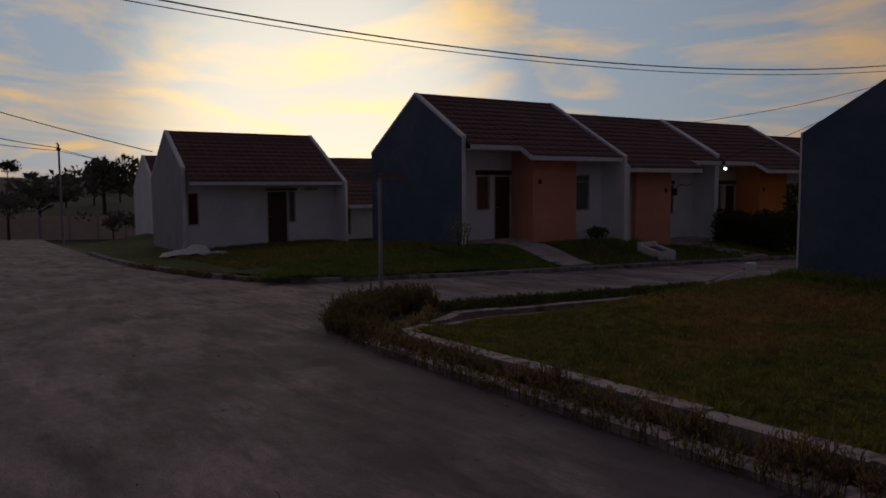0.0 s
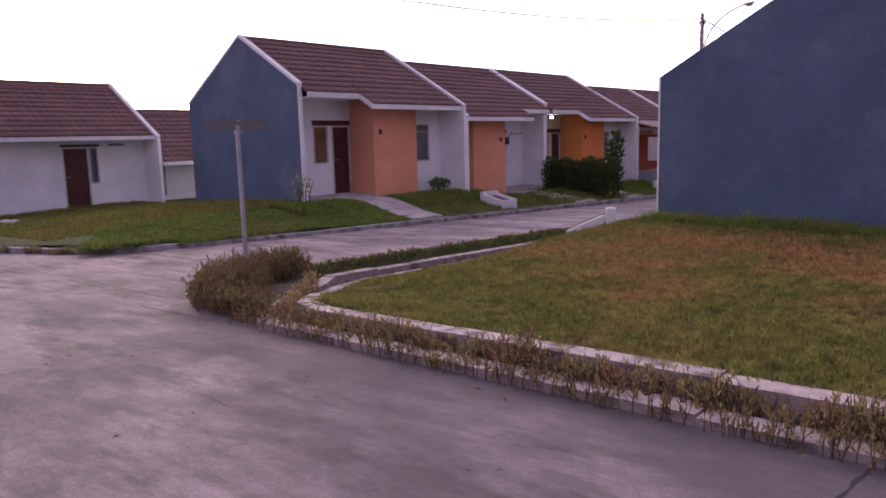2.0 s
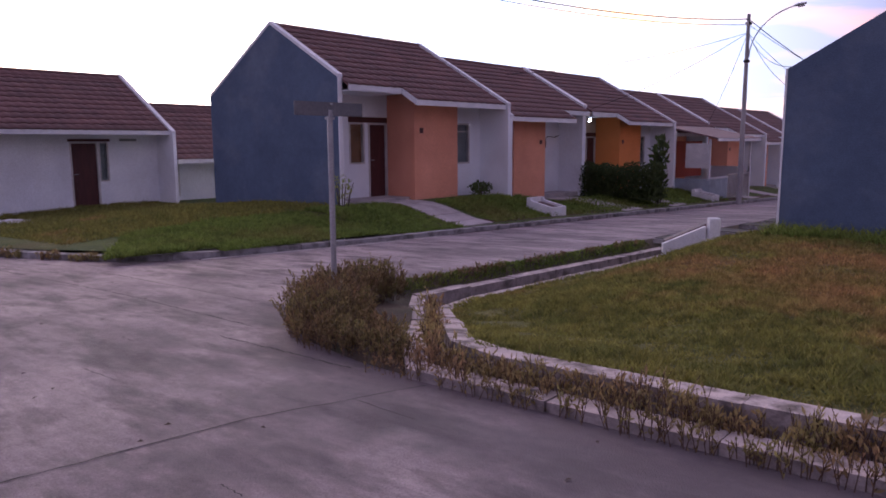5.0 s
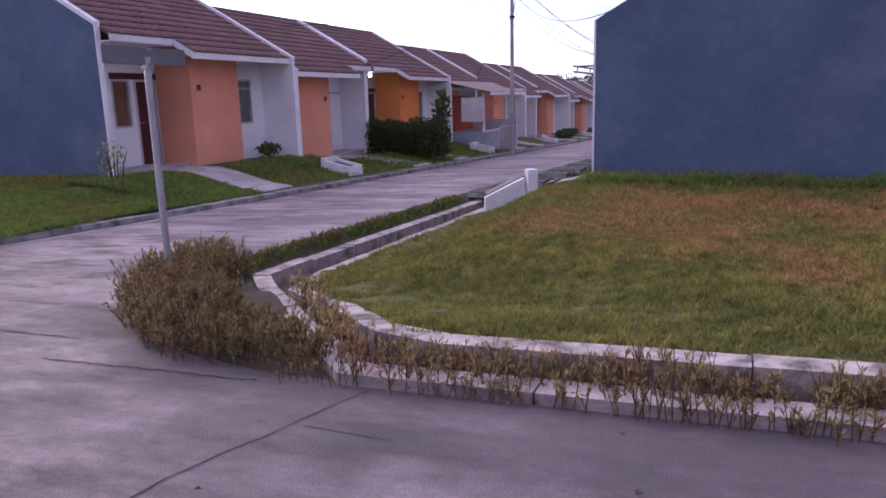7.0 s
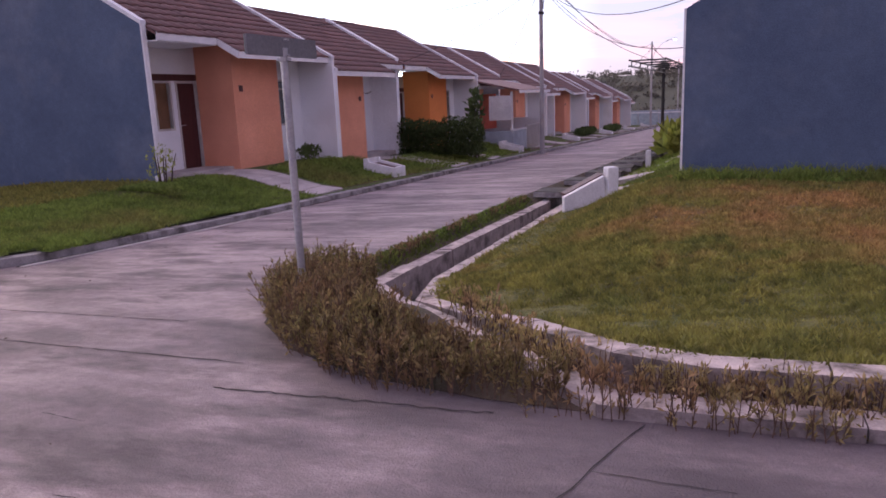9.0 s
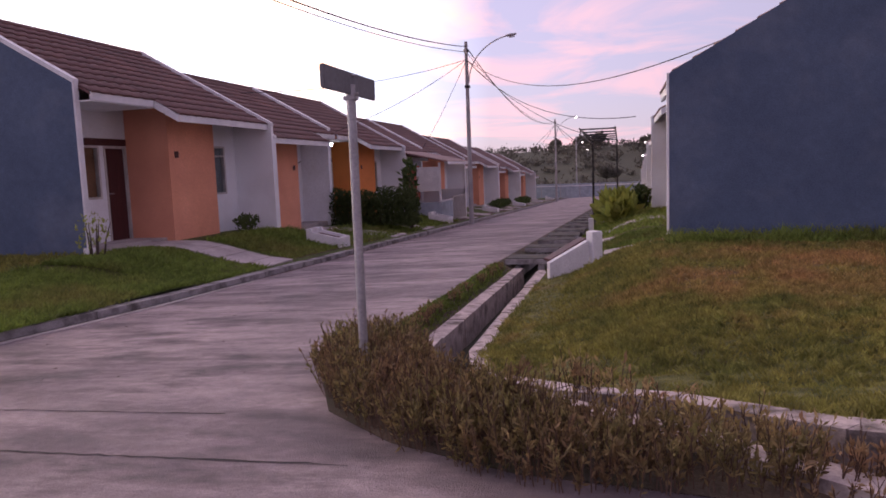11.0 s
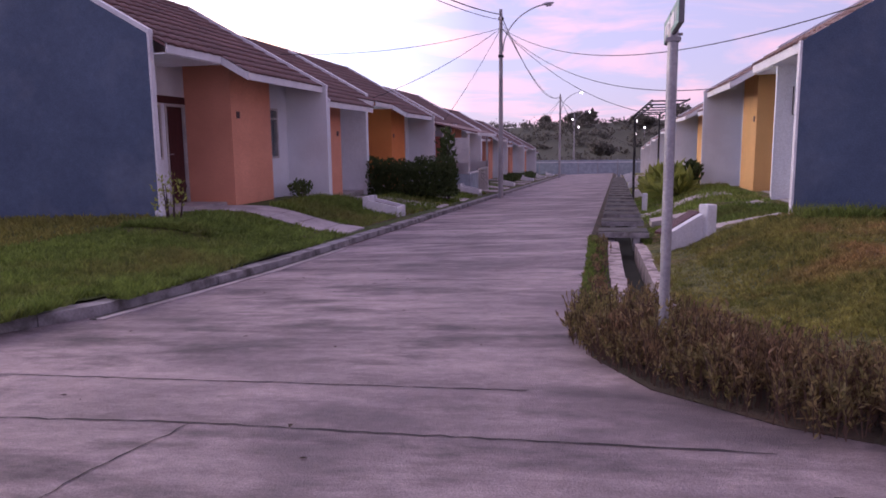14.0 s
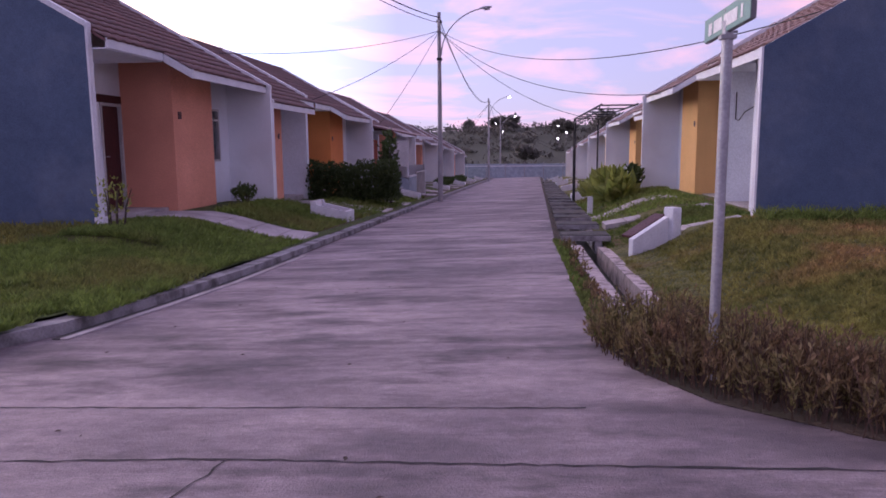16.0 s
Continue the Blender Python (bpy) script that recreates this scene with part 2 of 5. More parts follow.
KERB = kerb_material()
KERB_GREY = material("kerb_bare_concrete", (0.34, 0.33, 0.34), 0.9, (0.2, 0.19, 0.2), 5, 50, 0.5, stain=(0.07, 0.065, 0.06), stain_scale=2.5, stain_amount=0.8)
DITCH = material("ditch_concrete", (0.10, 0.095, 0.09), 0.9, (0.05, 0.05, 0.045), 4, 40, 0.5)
SLATE = material("slate_blue_paint", (0.092, 0.134, 0.212), 0.85, (0.070, 0.104, 0.172), 0.7, 45, 0.4, stain=(0.165, 0.195, 0.255), stain_scale=0.75, stain_amount=0.4, stretch=(1.0, 1.0, 1.2), clump=0.06)
WHITE = material("white_wall_paint", (0.83, 0.86, 0.92), 0.85, (0.76, 0.79, 0.86), 1.2, 50, 0.3, stain=(0.5, 0.49, 0.5), stain_scale=0.8, stain_amount=0.25)
ORANGE = material("orange_wall_paint", (0.83, 0.38, 0.25), 0.85, (0.75, 0.335, 0.215), 1.2, 50, 0.3, stain=(0.64, 0.27, 0.18), stain_scale=0.9, stain_amount=0.4)
AMBER = material("amber_wall_paint", (0.80, 0.28, 0.08), 0.85, (0.72, 0.245, 0.07), 1.2, 50, 0.3)
YELLOW = material("yellow_wall_paint", (0.83, 0.50, 0.19), 0.85, (0.75, 0.45, 0.165), 1.2, 50, 0.3)
RED = material("red_wall_paint", (0.5, 0.1, 0.06), 0.85, (0.42, 0.085, 0.05), 1.2, 50, 0.3)
CREAM = material("cream_wall_paint", (0.62, 0.52, 0.42), 0.85, (0.54, 0.45, 0.36), 1.2, 50, 0.3)
GREYWALL = material("grey_wall_paint", (0.40, 0.40, 0.45), 0.85, (0.34, 0.34, 0.39), 1.2, 50, 0.3, stain=(0.25, 0.25, 0.28), stain_scale=0.8, stain_amount=0.4)
TRIM = material("white_trim_paint", (0.78, 0.79, 0.83), 0.7, (0.66, 0.67, 0.72), 3, 60, 0.2)
TILE = material("roof_tile_brown", (0.190, 0.100, 0.094), 0.62, (0.140, 0.076, 0.074), 1.5, 40, 0.3, vary=0.22, stain=(0.10, 0.065, 0.065), stain_scale=1.3, stain_amount=0.5)
DOOR = material("dark_red_wood_door", (0.085, 0.026, 0.026), 0.5, (0.06, 0.018, 0.02), 3, 40, 0.25, stretch=(6, 6, 0.7))
FRAME = material("white_window_frame", (0.6, 0.58, 0.58), 0.6)
BLIND = material("window_curtain", (0.24, 0.26, 0.28), 0.9, (0.18, 0.20, 0.22), 2, 30, 0.2)
CURTAIN_RED = material("red_window_curtain", (0.2, 0.045, 0.04), 0.9)
BROWNPANE = material("brown_paper_in_window", (0.30, 0.15, 0.085), 0.8)
SOIL = material("bare_soil", (0.10, 0.062, 0.042), 0.95, (0.065, 0.042, 0.03), 3, 40, 0.6)
GRASS_BASE = material("lawn_turf", (0.17, 0.165, 0.05), 0.95, (0.10, 0.115, 0.034), 2.2, 60, 1.0, stain=(0.23, 0.125, 0.055), stain_scale=0.62, stain_amount=0.85, bump_dist=0.05, patch=(-2.2, 8.3, 4.8, 2.6), clump=0.4)
GRASS_LUSH = material("lush_lawn_turf", (0.10, 0.14, 0.034), 0.95, (0.07, 0.105, 0.026), 2.0, 60, 1.0, stain=(0.15, 0.12, 0.05), stain_scale=0.3, stain_amount=0.6, bump_dist=0.05)
BLADE = material("grass_blades", (0.25, 0.235, 0.06), 0.8, (0.15, 0.165, 0.043), 2.0, 20, 0, vary=0.45, stain=(0.40, 0.225, 0.10), stain_scale=0.62, stain_amount=0.85, thin=0.45, patch=(-2.2, 8.3, 4.8, 2.6), clump=0.4)
BLADE_LUSH = material("lush_grass_blades", (0.19, 0.27, 0.055), 0.8, (0.13, 0.19, 0.04), 1.2, 20, 0, vary=0.4, stain=(0.22, 0.18, 0.065), stain_scale=0.5, stain_amount=0.6, thin=0.45, clump=0.35)
SHRUB = material("border_shrub_leaves", (0.27, 0.24, 0.088), 0.55, (0.275, 0.165, 0.095), 3.2, 30, 0, vary=0.55, thin=0.45)
VERGE = material("weedy_soil", (0.070, 0.056, 0.044), 0.95, (0.058, 0.058, 0.032), 3.0, 50, 0.8, stain=(0.12, 0.085, 0.06), stain_scale=1.2, stain_amount=0.7, bump_dist=0.03)
TWIG = material("shrub_twigs", (0.12, 0.075, 0.055), 0.9)
HEDGE = material("dark_hedge_leaves", (0.078, 0.115, 0.034), 0.7, (0.052, 0.085, 0.025), 2, 30, 0, vary=0.5, thin=0.3)
LEAF = material("bright_plant_leaves", (0.34, 0.37, 0.08), 0.6, (0.22, 0.28, 0.06), 2, 30, 0, vary=0.5, thin=0.4)
# distance haze is put into this leaf colour: paler and greyer than near foliage
HAZED_LEAF = material("haze_paled_leaves", (0.17, 0.165, 0.14), 0.9, (0.125, 0.125, 0.105), 0.2, 5, 0, vary=0.5, thin=0.3)
BARK = material("bark", (0.08, 0.06, 0.05), 0.95)
STEEL = material("galvanised_steel", (0.42, 0.42, 0.45), 0.5, (0.33, 0.33, 0.36), 4, 60, 0.1, metal=0.55)
POLE = material("concrete_pole", (0.36, 0.35, 0.37), 0.85, (0.28, 0.27, 0.29), 2, 50, 0.3)
BLACK = material("black_metal", (0.02, 0.02, 0.023), 0.5)
CABLE = material("black_cable", (0.02, 0.02, 0.022), 0.6)
SIGNGREEN = material("green_sign_face", (0.17, 0.31, 0.26), 0.5, (0.14, 0.27, 0.23), 5, 60, 0.05)
SIGNBACK = material("grey_sign_back", (0.17, 0.17, 0.19), 0.6)
LETTER = material("white_letter_paint", (0.8, 0.8, 0.8), 0.6)
TARP = material("pale_plastic_sheet", (0.62, 0.62, 0.64), 0.5, (0.5, 0.5, 0.53), 3, 20, 0.3)
PATHSLAB = material("path_concrete", (0.50, 0.46, 0.46), 0.85, (0.37, 0.34, 0.34), 2, 40, 0.4, stain=(0.19, 0.17, 0.16), stain_scale=1.6, stain_amount=0.5)
BLUEGREY = material("blue_grey_plaster", (0.36, 0.42, 0.5), 0.85)


def glass_material():
    m = bpy.data.materials.new("window_glass")
    m.use_nodes = True
    b = m.node_tree.nodes["Principled BSDF"]
    b.inputs["Base Color"].default_value = (0.9, 0.95, 0.95, 1)
    b.inputs["Roughness"].default_value = 0.03
    b.inputs["Transmission Weight"].default_value = 1.0
    b.inputs["IOR"].default_value = 1.1
    return m


def lamp_material(name, color, power):
    m = bpy.data.materials.new(name)
    m.use_nodes = True
    b = m.node_tree.nodes["Principled BSDF"]
    b.inputs["Emission Color"].default_value = (*color, 1)
    b.inputs["Emission Strength"].default_value = power
    return m


GLASS = glass_material()
LAMP = lamp_material("lit_lamp", (0.8, 1.0, 0.95), 22.0)
FARLAMP = lamp_material("lit_street_lamp", (1.0, 0.95, 0.85), 6.0)


# ---------------------------------------------------------------- building helpers
def part(name, bm, mat, parent=None, label=""):
    me = bpy.data.meshes.new(name)
    bmesh.ops.recalc_face_normals(bm, faces=bm.faces)
    bm.to_mesh(me)
    bm.free()
    me.materials.append(mat)
    ob = new(name, me)
    ob.parent = parent
    if label:
        ob["label"] = label
    return ob


def box(bm, x0, y0, z0, x1, y1, z1, bevel=0.0):
    r = bmesh.ops.create_cube(bm, size=1.0)
    vs = r["verts"]
    bmesh.ops.scale(bm, vec=(x1 - x0, y1 - y0, z1 - z0), verts=vs)
    bmesh.ops.translate(bm, vec=((x0 + x1) / 2, (y0 + y1) / 2, (z0 + z1) / 2), verts=vs)
    if bevel:
        es = list({e for v in vs for e in v.link_edges})
        bmesh.ops.bevel(bm, geom=es, offset=bevel, segments=2, affect='EDGES')
    return bm


def boxes(*specs, bevel=0.0):
    bm = bmesh.new()
    for s in specs:
        box(bm, *s, bevel=bevel)
    return bm


def prism(bm, pts, a, b, axis):
    """A closed outline (list of 2D points) pushed from a to b along axis 'x', 'y' or 'z'."""
    def at(p, w):
        return {"x": (w, p[0], p[1]), "y": (p[0], w, p[1]), "z": (p[0], p[1], w)}[axis]
    lo = [bm.verts.new(at(p, a)) for p in pts]
    hi = [bm.verts.new(at(p, b)) for p in pts]
    n = len(pts)
    bm.faces.new(lo)
    bm.faces.new(hi[::-1])
    for i in range(n):
        bm.faces.new((lo[i], hi[i], hi[(i + 1) % n], lo[(i + 1) % n]))
    return bm


def tube(bm, pts, radius, sides=8):
    """A round bar along points; radius a number or one a point."""
    pts = [Vector(p) for p in pts]
    rad = radius if isinstance(radius, (list, tuple)) else [radius] * len(pts)
    rings = []
    for i, p in enumerate(pts):
        d = (pts[min(i + 1, len(pts) - 1)] - pts[max(i - 1, 0)]).normalized()
        a = d.orthogonal().normalized() if abs(d.z) < 0.95 else Vector((1, 0, 0))
        a = (a - d * a.dot(d)).normalized()
        c = d.cross(a)
        rings.append([bm.verts.new(p + (a * math.cos(k * 2 * math.pi / sides) + c * math.sin(k * 2 * math.pi / sides)) * rad[i]) for k in range(sides)])
    for r, s in zip(rings, rings[1:]):
        for k in range(sides):
            bm.faces.new((r[k], r[(k + 1) % sides], s[(k + 1) % sides], s[k]))
    bm.faces.new(rings[0][::-1])
    bm.faces.new(rings[-1])
    return bm


def empty(name, x, y, z, label, category, group=""):
    ob = new(name)
    ob.location = (x, y, z)
    return tagged(ob, label, category, group)


def from_arrays(name, verts, faces, mat, parent=None):
    me = bpy.data.meshes.new(name)
    me.from_pydata(verts, [], faces)
    me.materials.append(mat)
    ob = new(name, me)
    ob.parent = parent
    return ob


def gz(x, y):
    """Height of the paved ground, which falls gently away along both streets."""
    x = max(x, -60.0) if x < 0 else min(x, 20.0)
    y = max(min(y, 90.0), -25.0)
    return 0.26 + 0.036 * x - 0.027 * y


def smooth(a, b, v):
    v = min(max((v - a) / (b - a), 0.0), 1.0)
    return v * v * (3 - 2 * v)


STEP = 0.39      # each pair of houses stands this much lower
BAY = 5.73       # width of a house
Y1 = 11.72


def row_drop(y, soft=1.6):
    """How far the lots at y lie below the first one: a step at each shared front wall."""
    d = 0.0
    for k in range(8):
        d += STEP * smooth(-soft, soft, y - (Y1 + BAY * (1 + 2 * k)) - 1.0)
    return d


# left kerb line, from far down the street round the corner and along the main road
LEFT_KERB = [(-11.8, 86.0), (-12.1, 12.0), (-12.15, 9.0), (-12.27, 7.6), (-12.45, 6.4), (-12.9, 5.55), (-13.7, 5.0), (-15.2, 4.5), (-17.5, 4.1), (-21.0, 3.6), (-25.0, 3.45), (-30.0, 3.4)]
RIGHT_KERB = [(-6.5, 86.0), (-8.1, 12.0), (-8.1, 7.0), (-8.08, 5.9), (-7.95, 5.2), (-7.65, 4.6), (-7.1, 4.1), (-6.4, 3.75), (-5.6, 3.58), (-4.6, 3.5), (40.0, 3.5)]


def lawn_left_z(x, y):
    k = gz(x, y) + 0.10
    top = -0.03 - row_drop(y)
    # behind the corner lot the ground falls again towards the next row
    top -= 0.38 * smooth(16.5, 23.5, -x)
    if y > 10.5:
        f = smooth(-12.3, -14.7, x)
    else:
        f = smooth(0.0, 6.5, min((-12.1 - x) * 1.25 + 1.0, y - 3.4))
    return k + (top - k) * f


def rx(y):
    """The right side of the street draws away a little along its length."""
    return 0.0216 * max(0.0, y - 12.0)


def dip(y):
    """The ditch and its kerbs sink below the road as they turn the corner."""
    return smooth(3.9, 6.1, y)


def right_drop(y):
    """The lots of the right row: a bank beside the gable, then a step at each forward wall."""
    d = 0.22 * smooth(11.7, 13.6, y)
    for k in range(6):
        d += 0.4 * smooth(-1.4, 1.4, y - (11.73 + BAY * 2 * (k + 1)) - 0.8)
    return d


def lawn_right_z(x, y):
    x -= rx(y)
    away = min((x + 5.1) * 0.725 + (y - 3.9) * 0.69, x + 7.1 + 2 * max(0.0, 6.0 - y))
    k = gz(x, y) + 0.150 - 0.33 * dip(y) * (1 - smooth(0.3, 2.6, away))
    top = 0.13 - right_drop(y)
    if y > 13.6:
        k = min(k, top)
    return k + (top - k) * smooth(4.5, 11.0, y) * smooth(-7.2, -5.2, x)


def sheet(name, poly, zfun, step, mat, label, category):
    """A ground sheet over a closed outline, following a height function."""
    bm = bmesh.new()
    vs = [bm.verts.new((x, y, 0)) for x, y in poly]
    bm.faces.new(vs)
    xs = [p[0] for p in poly]; ys = [p[1] for p in poly]
    for axis, lo, hi in ((0, min(xs), max(xs)), (1, min(ys), max(ys))):
        v = lo + step
        while v < hi:
            geom = bm.verts[:] + bm.edges[:] + bm.faces[:]
            no = (1, 0, 0) if axis == 0 else (0, 1, 0)
            co = (v, 0, 0) if axis == 0 else (0, v, 0)
            bmesh.ops.bisect_plane(bm, geom=geom, plane_co=co, plane_no=no)
            v += step * (1 if (axis == 0 or v < 20) else 2.5)
    for v in bm.verts:
        v.co.z = zfun(v.co.x, v.co.y)
    bmesh.ops.triangulate(bm, faces=bm.faces[:])
    for f in bm.faces:
        f.smooth = True
        if f.normal.z < 0:
            f.normal_flip()
    me = bpy.data.meshes.new(name)
    bm.to_mesh(me); bm.free()
    me.materials.append(mat)
    return tagged(new(name, me), label, category, kind="structure")

# ---------------------------------------------------------------- ground, roads, lawns
def terrain_z(x, y):
    z = gz(x, y) - 0.45
    if y > 92:                                # wooded rise beyond the street's end
        z += 9.3 * smooth(96, 200, y) + 1.2 * noise.noise((x * 0.012, y * 0.012, 0))
    if x < -70:
        z += 10.0 * smooth(70, 330, -x)
    return z


def build_ground():
    xs = [-3000, -1200, -600, -350, -250, -180, -130, -100, -80, -60, -45, -30, -20, -10, 0, 10, 20, 35, 60, 120, 300, 900, 3000]
    ys = [-3000, -900, -300, -120, -60, -30, -15, 0, 10, 20, 40, 60, 80, 92, 105, 120, 140, 160, 180, 200, 240, 330, 500, 1000, 3000]
    verts = [(x, y, terrain_z(x, y)) for y in ys for x in xs]
    n = len(xs)
    faces = [(j * n + i, j * n + i + 1, j * n + n + i + 1, j * n + n + i) for j in range(len(ys) - 1) for i in range(n - 1)]
    tagged(from_arrays("ground", verts, faces, GROUND), "dark scrubby earth reaching to the hills", "ground", kind="structure")


GROUND = material("scrub_ground", (0.055, 0.06, 0.04), 0.95, (0.04, 0.045, 0.03), 0.08, 2, 0.3)
build_ground()
ROAD_POLY = [(-60, 3.2), (-60, -10), (40, -10), (40, 3.5)] + RIGHT_KERB[-2::-1] + LEFT_KERB[:-1] + [(-30.0, 3.4)]
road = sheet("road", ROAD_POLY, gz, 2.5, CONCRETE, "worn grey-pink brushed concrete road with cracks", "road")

LAWN_L = [(-12.35, 86.0), (-12.33, 9.0), (-12.45, 7.7), (-12.62, 6.5), (-13.02, 5.75), (-13.8, 5.22), (-15.3, 4.72), (-17.6, 4.32), (-21.0, 3.82), (-25.0, 3.7), (-40, 3.6), (-40, 86)]
LAWN_R = [(-5.7, 86.0), (-7.22, 13.0), (-7.2, 7.4), (-7.12, 6.32), (-4.88, 3.95), (40, 3.955), (40, 86)]
lawn_l = sheet("lawn_left", LAWN_L, lawn_left_z, 0.8, GRASS_LUSH, "green grass lawn in front of the left house row", "lawn")
lawn_r = sheet("lawn_right", LAWN_R, lawn_right_z, 0.6, GRASS_BASE, "corner lawn of green and dry brown grass", "lawn")
sheet("verge", RIGHT_KERB[:-1] + [(-5.15, 3.6), (-7.7, 6.35), (-7.73, 7.2), (-7.73, 12.0), (-6.15, 86)], lambda x, y: gz(x, y) + 0.004 - 0.2 * dip(y) * smooth(-8.05, -7.75, x - rx(y)) * smooth(5.0, 6.2, y), 0.5, VERGE, "narrow weedy grass verge beside the ditch", "lawn")


def ribbon(name, line, offset0, offset1, z0, z1, mat, parent=None, zf=None):
    """A kerb of box section along a line, between two sideways offsets."""
    zf = zf or gz
    bm = bmesh.new()
    rings = []
    for i, (x, y) in enumerate(line):
        a = Vector(line[max(i - 1, 0)]); c = Vector(line[min(i + 1, len(line) - 1)])
        d = (c - a).normalized()
        nrm = Vector((-d.y, d.x))
        ring = []
        for o, z in ((offset0, z0), (offset0, z1), (offset1, z1), (offset1, z0)):
            ring.append(bm.verts.new((x + nrm.x * o, y + nrm.y * o, zf(x, y) + z)))
        rings.append(ring)
    for r, s in zip(rings, rings[1:]):
        for k in range(4):
            bm.faces.new((r[k], r[(k + 1) % 4], s[(k + 1) % 4], s[k]))
    bm.faces.new(rings[0]); bm.faces.new(rings[-1][::-1])
    bmesh.ops.bevel(bm, geom=[e for e in bm.edges if abs(e.verts[0].co.z - e.verts[1].co.z) < 0.2 and e.is_manifold and e.calc_face_angle(0) > 1.0], offset=0.012, segments=1, affect='EDGES')
    return part(name, bm, mat, parent)


def cut_line(line, a, b, n):
    """n+1 points between the lengths a and b of a line."""
    pts = [Vector(p) for p in line]
    lens = [0.0]
    for p, q in zip(pts, pts[1:]):
        lens.append(lens[-1] + (q - p).length)
    out = []
    for k in range(n + 1):
        s = a + (b - a) * k / n
        for i in range(len(pts) - 1):
            if lens[i] <= s <= lens[i + 1] + 1e-6:
                f = (s - lens[i]) / max(lens[i + 1] - lens[i], 1e-6)
                out.append(tuple(pts[i].lerp(pts[i + 1], f)))
                break
    return out


def line_length(line):
    return sum((Vector(q) - Vector(p)).length for p, q in zip(line, line[1:]))


def kerb(name, line, width, height, block, mat, label, side=1, near=(0, 999), sink=0.3, zf=None):
    """A kerb of separate blocks with open joints."""
    root = tagged(new(name), label, "kerb", kind="structure")
    total = line_length(line)
    rnd = random.Random(name)
    s = 0.0
    while s < total - 0.1:
        e = min(s + block * rnd.uniform(0.93, 1.07), total)
        if e > near[1]:
            e = total
        n = max(1, int((e - s) / 0.5)) if e - s < 3 else max(1, int((e - s) / 4))
        pts = cut_line(line, s, e - (0.008 if e - s < 3 else 0), n)
        if len(pts) > 1:
            h = height + rnd.uniform(-0.012, 0.012)
            o = rnd.uniform(-0.01, 0.01)
            ribbon("kerb_block", pts, o * side, (o + width) * side, -sink, h, mat, root, zf)
        s = e
    return root


# the lawn's own kerbs along the ditch
OUTER = [(14.0, 3.5), (-5.1, 3.5), (-5.2, 3.56), (-7.74, 6.3), (-7.8, 6.45), (-7.8, 13.2)]
INNER = [(14.0, 3.8), (-4.86, 3.8), (-4.95, 3.84), (-7.2, 6.1), (-7.28, 6.26), (-7.36, 13.2)]
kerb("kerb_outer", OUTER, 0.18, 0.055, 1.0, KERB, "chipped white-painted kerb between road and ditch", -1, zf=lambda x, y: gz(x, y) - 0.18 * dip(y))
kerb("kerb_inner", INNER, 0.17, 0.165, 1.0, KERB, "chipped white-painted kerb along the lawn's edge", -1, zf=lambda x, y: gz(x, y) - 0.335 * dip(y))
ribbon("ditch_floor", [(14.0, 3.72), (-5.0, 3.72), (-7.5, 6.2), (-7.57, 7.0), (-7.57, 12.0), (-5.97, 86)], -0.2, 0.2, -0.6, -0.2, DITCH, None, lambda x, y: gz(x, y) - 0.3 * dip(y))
tagged(bpy.data.objects["ditch_floor"], "dark concrete drainage ditch bed", "ditch", kind="structure")
kerb("kerb_left", LEFT_KERB[::-1], 0.2, 0.1, 1.2, KERB_GREY, "cracked grey concrete kerb of the left lawn", 1, near=(0, 34))
ribbon("gutter_strip", [(-12.28, 6.2), (-12.12, 7.6), (-12.0, 9.0), (-11.95, 11.6)], 0.0, 0.07, -0.2, 0.012, PATHSLAB, None)
ribbon("gutter_dark_strip", [(-12.28, 6.2), (-12.12, 7.6), (-12.0, 9.0), (-11.95, 11.6)], 0.072, 0.15, -0.2, 0.005, DITCH, None)
tagged(bpy.data.objects["gutter_dark_strip"], "narrow dark strip along the kerb's foot", "gutter", kind="structure")
tagged(bpy.data.objects["gutter_strip"], "thin pale cement strip beside the kerb", "kerb", kind="structure")


# ---------------------------------------------------------------- houses
SLOPE = 0.565
FWD = 0.92       # how far the shared front wall stands before the corner wall
RIDGE = 2.67     # ridge behind the corner wall's edge
BACK = 5.75
WT = 0.11


def tile_mesh(width, run, cols):
    """One roof tile or a whole course of tiles: curved pans with a thick lower edge. Local: u along, w down the slope."""
    bm = bmesh.new()
    seg = 6
    n = cols * seg
    cw = width / cols
    top, low, bot = [], [], []
    for i in range(n + 1):
        u = i * cw / seg
        ph = (i % seg) / seg
        h = 0.026 * (0.5 - 0.5 * math.cos(2 * math.pi * ph)) ** 0.8
        top.append(bm.verts.new((u, 0, 0.004 + h)))
        low.append(bm.verts.new((u, run * 1.06, 0.03 + h)))
        bot.append(bm.verts.new((u, run * 1.06, 0.002 + h * 0.4)))
    for a in range(n):
        f = bm.faces.new((top[a], top[a + 1], low[a + 1], low[a])); f.smooth = True
        bm.faces.new((low[a], low[a + 1], bot[a + 1], bot[a]))
    me = bpy.data.meshes.new("roof_tile")
    bm.to_mesh(me); bm.free()
    me.materials.append(TILE)
    return me


TILE_W, TILE_L = 0.296, 0.335
ONE_TILE = tile_mesh(TILE_W, TILE_L, 1)


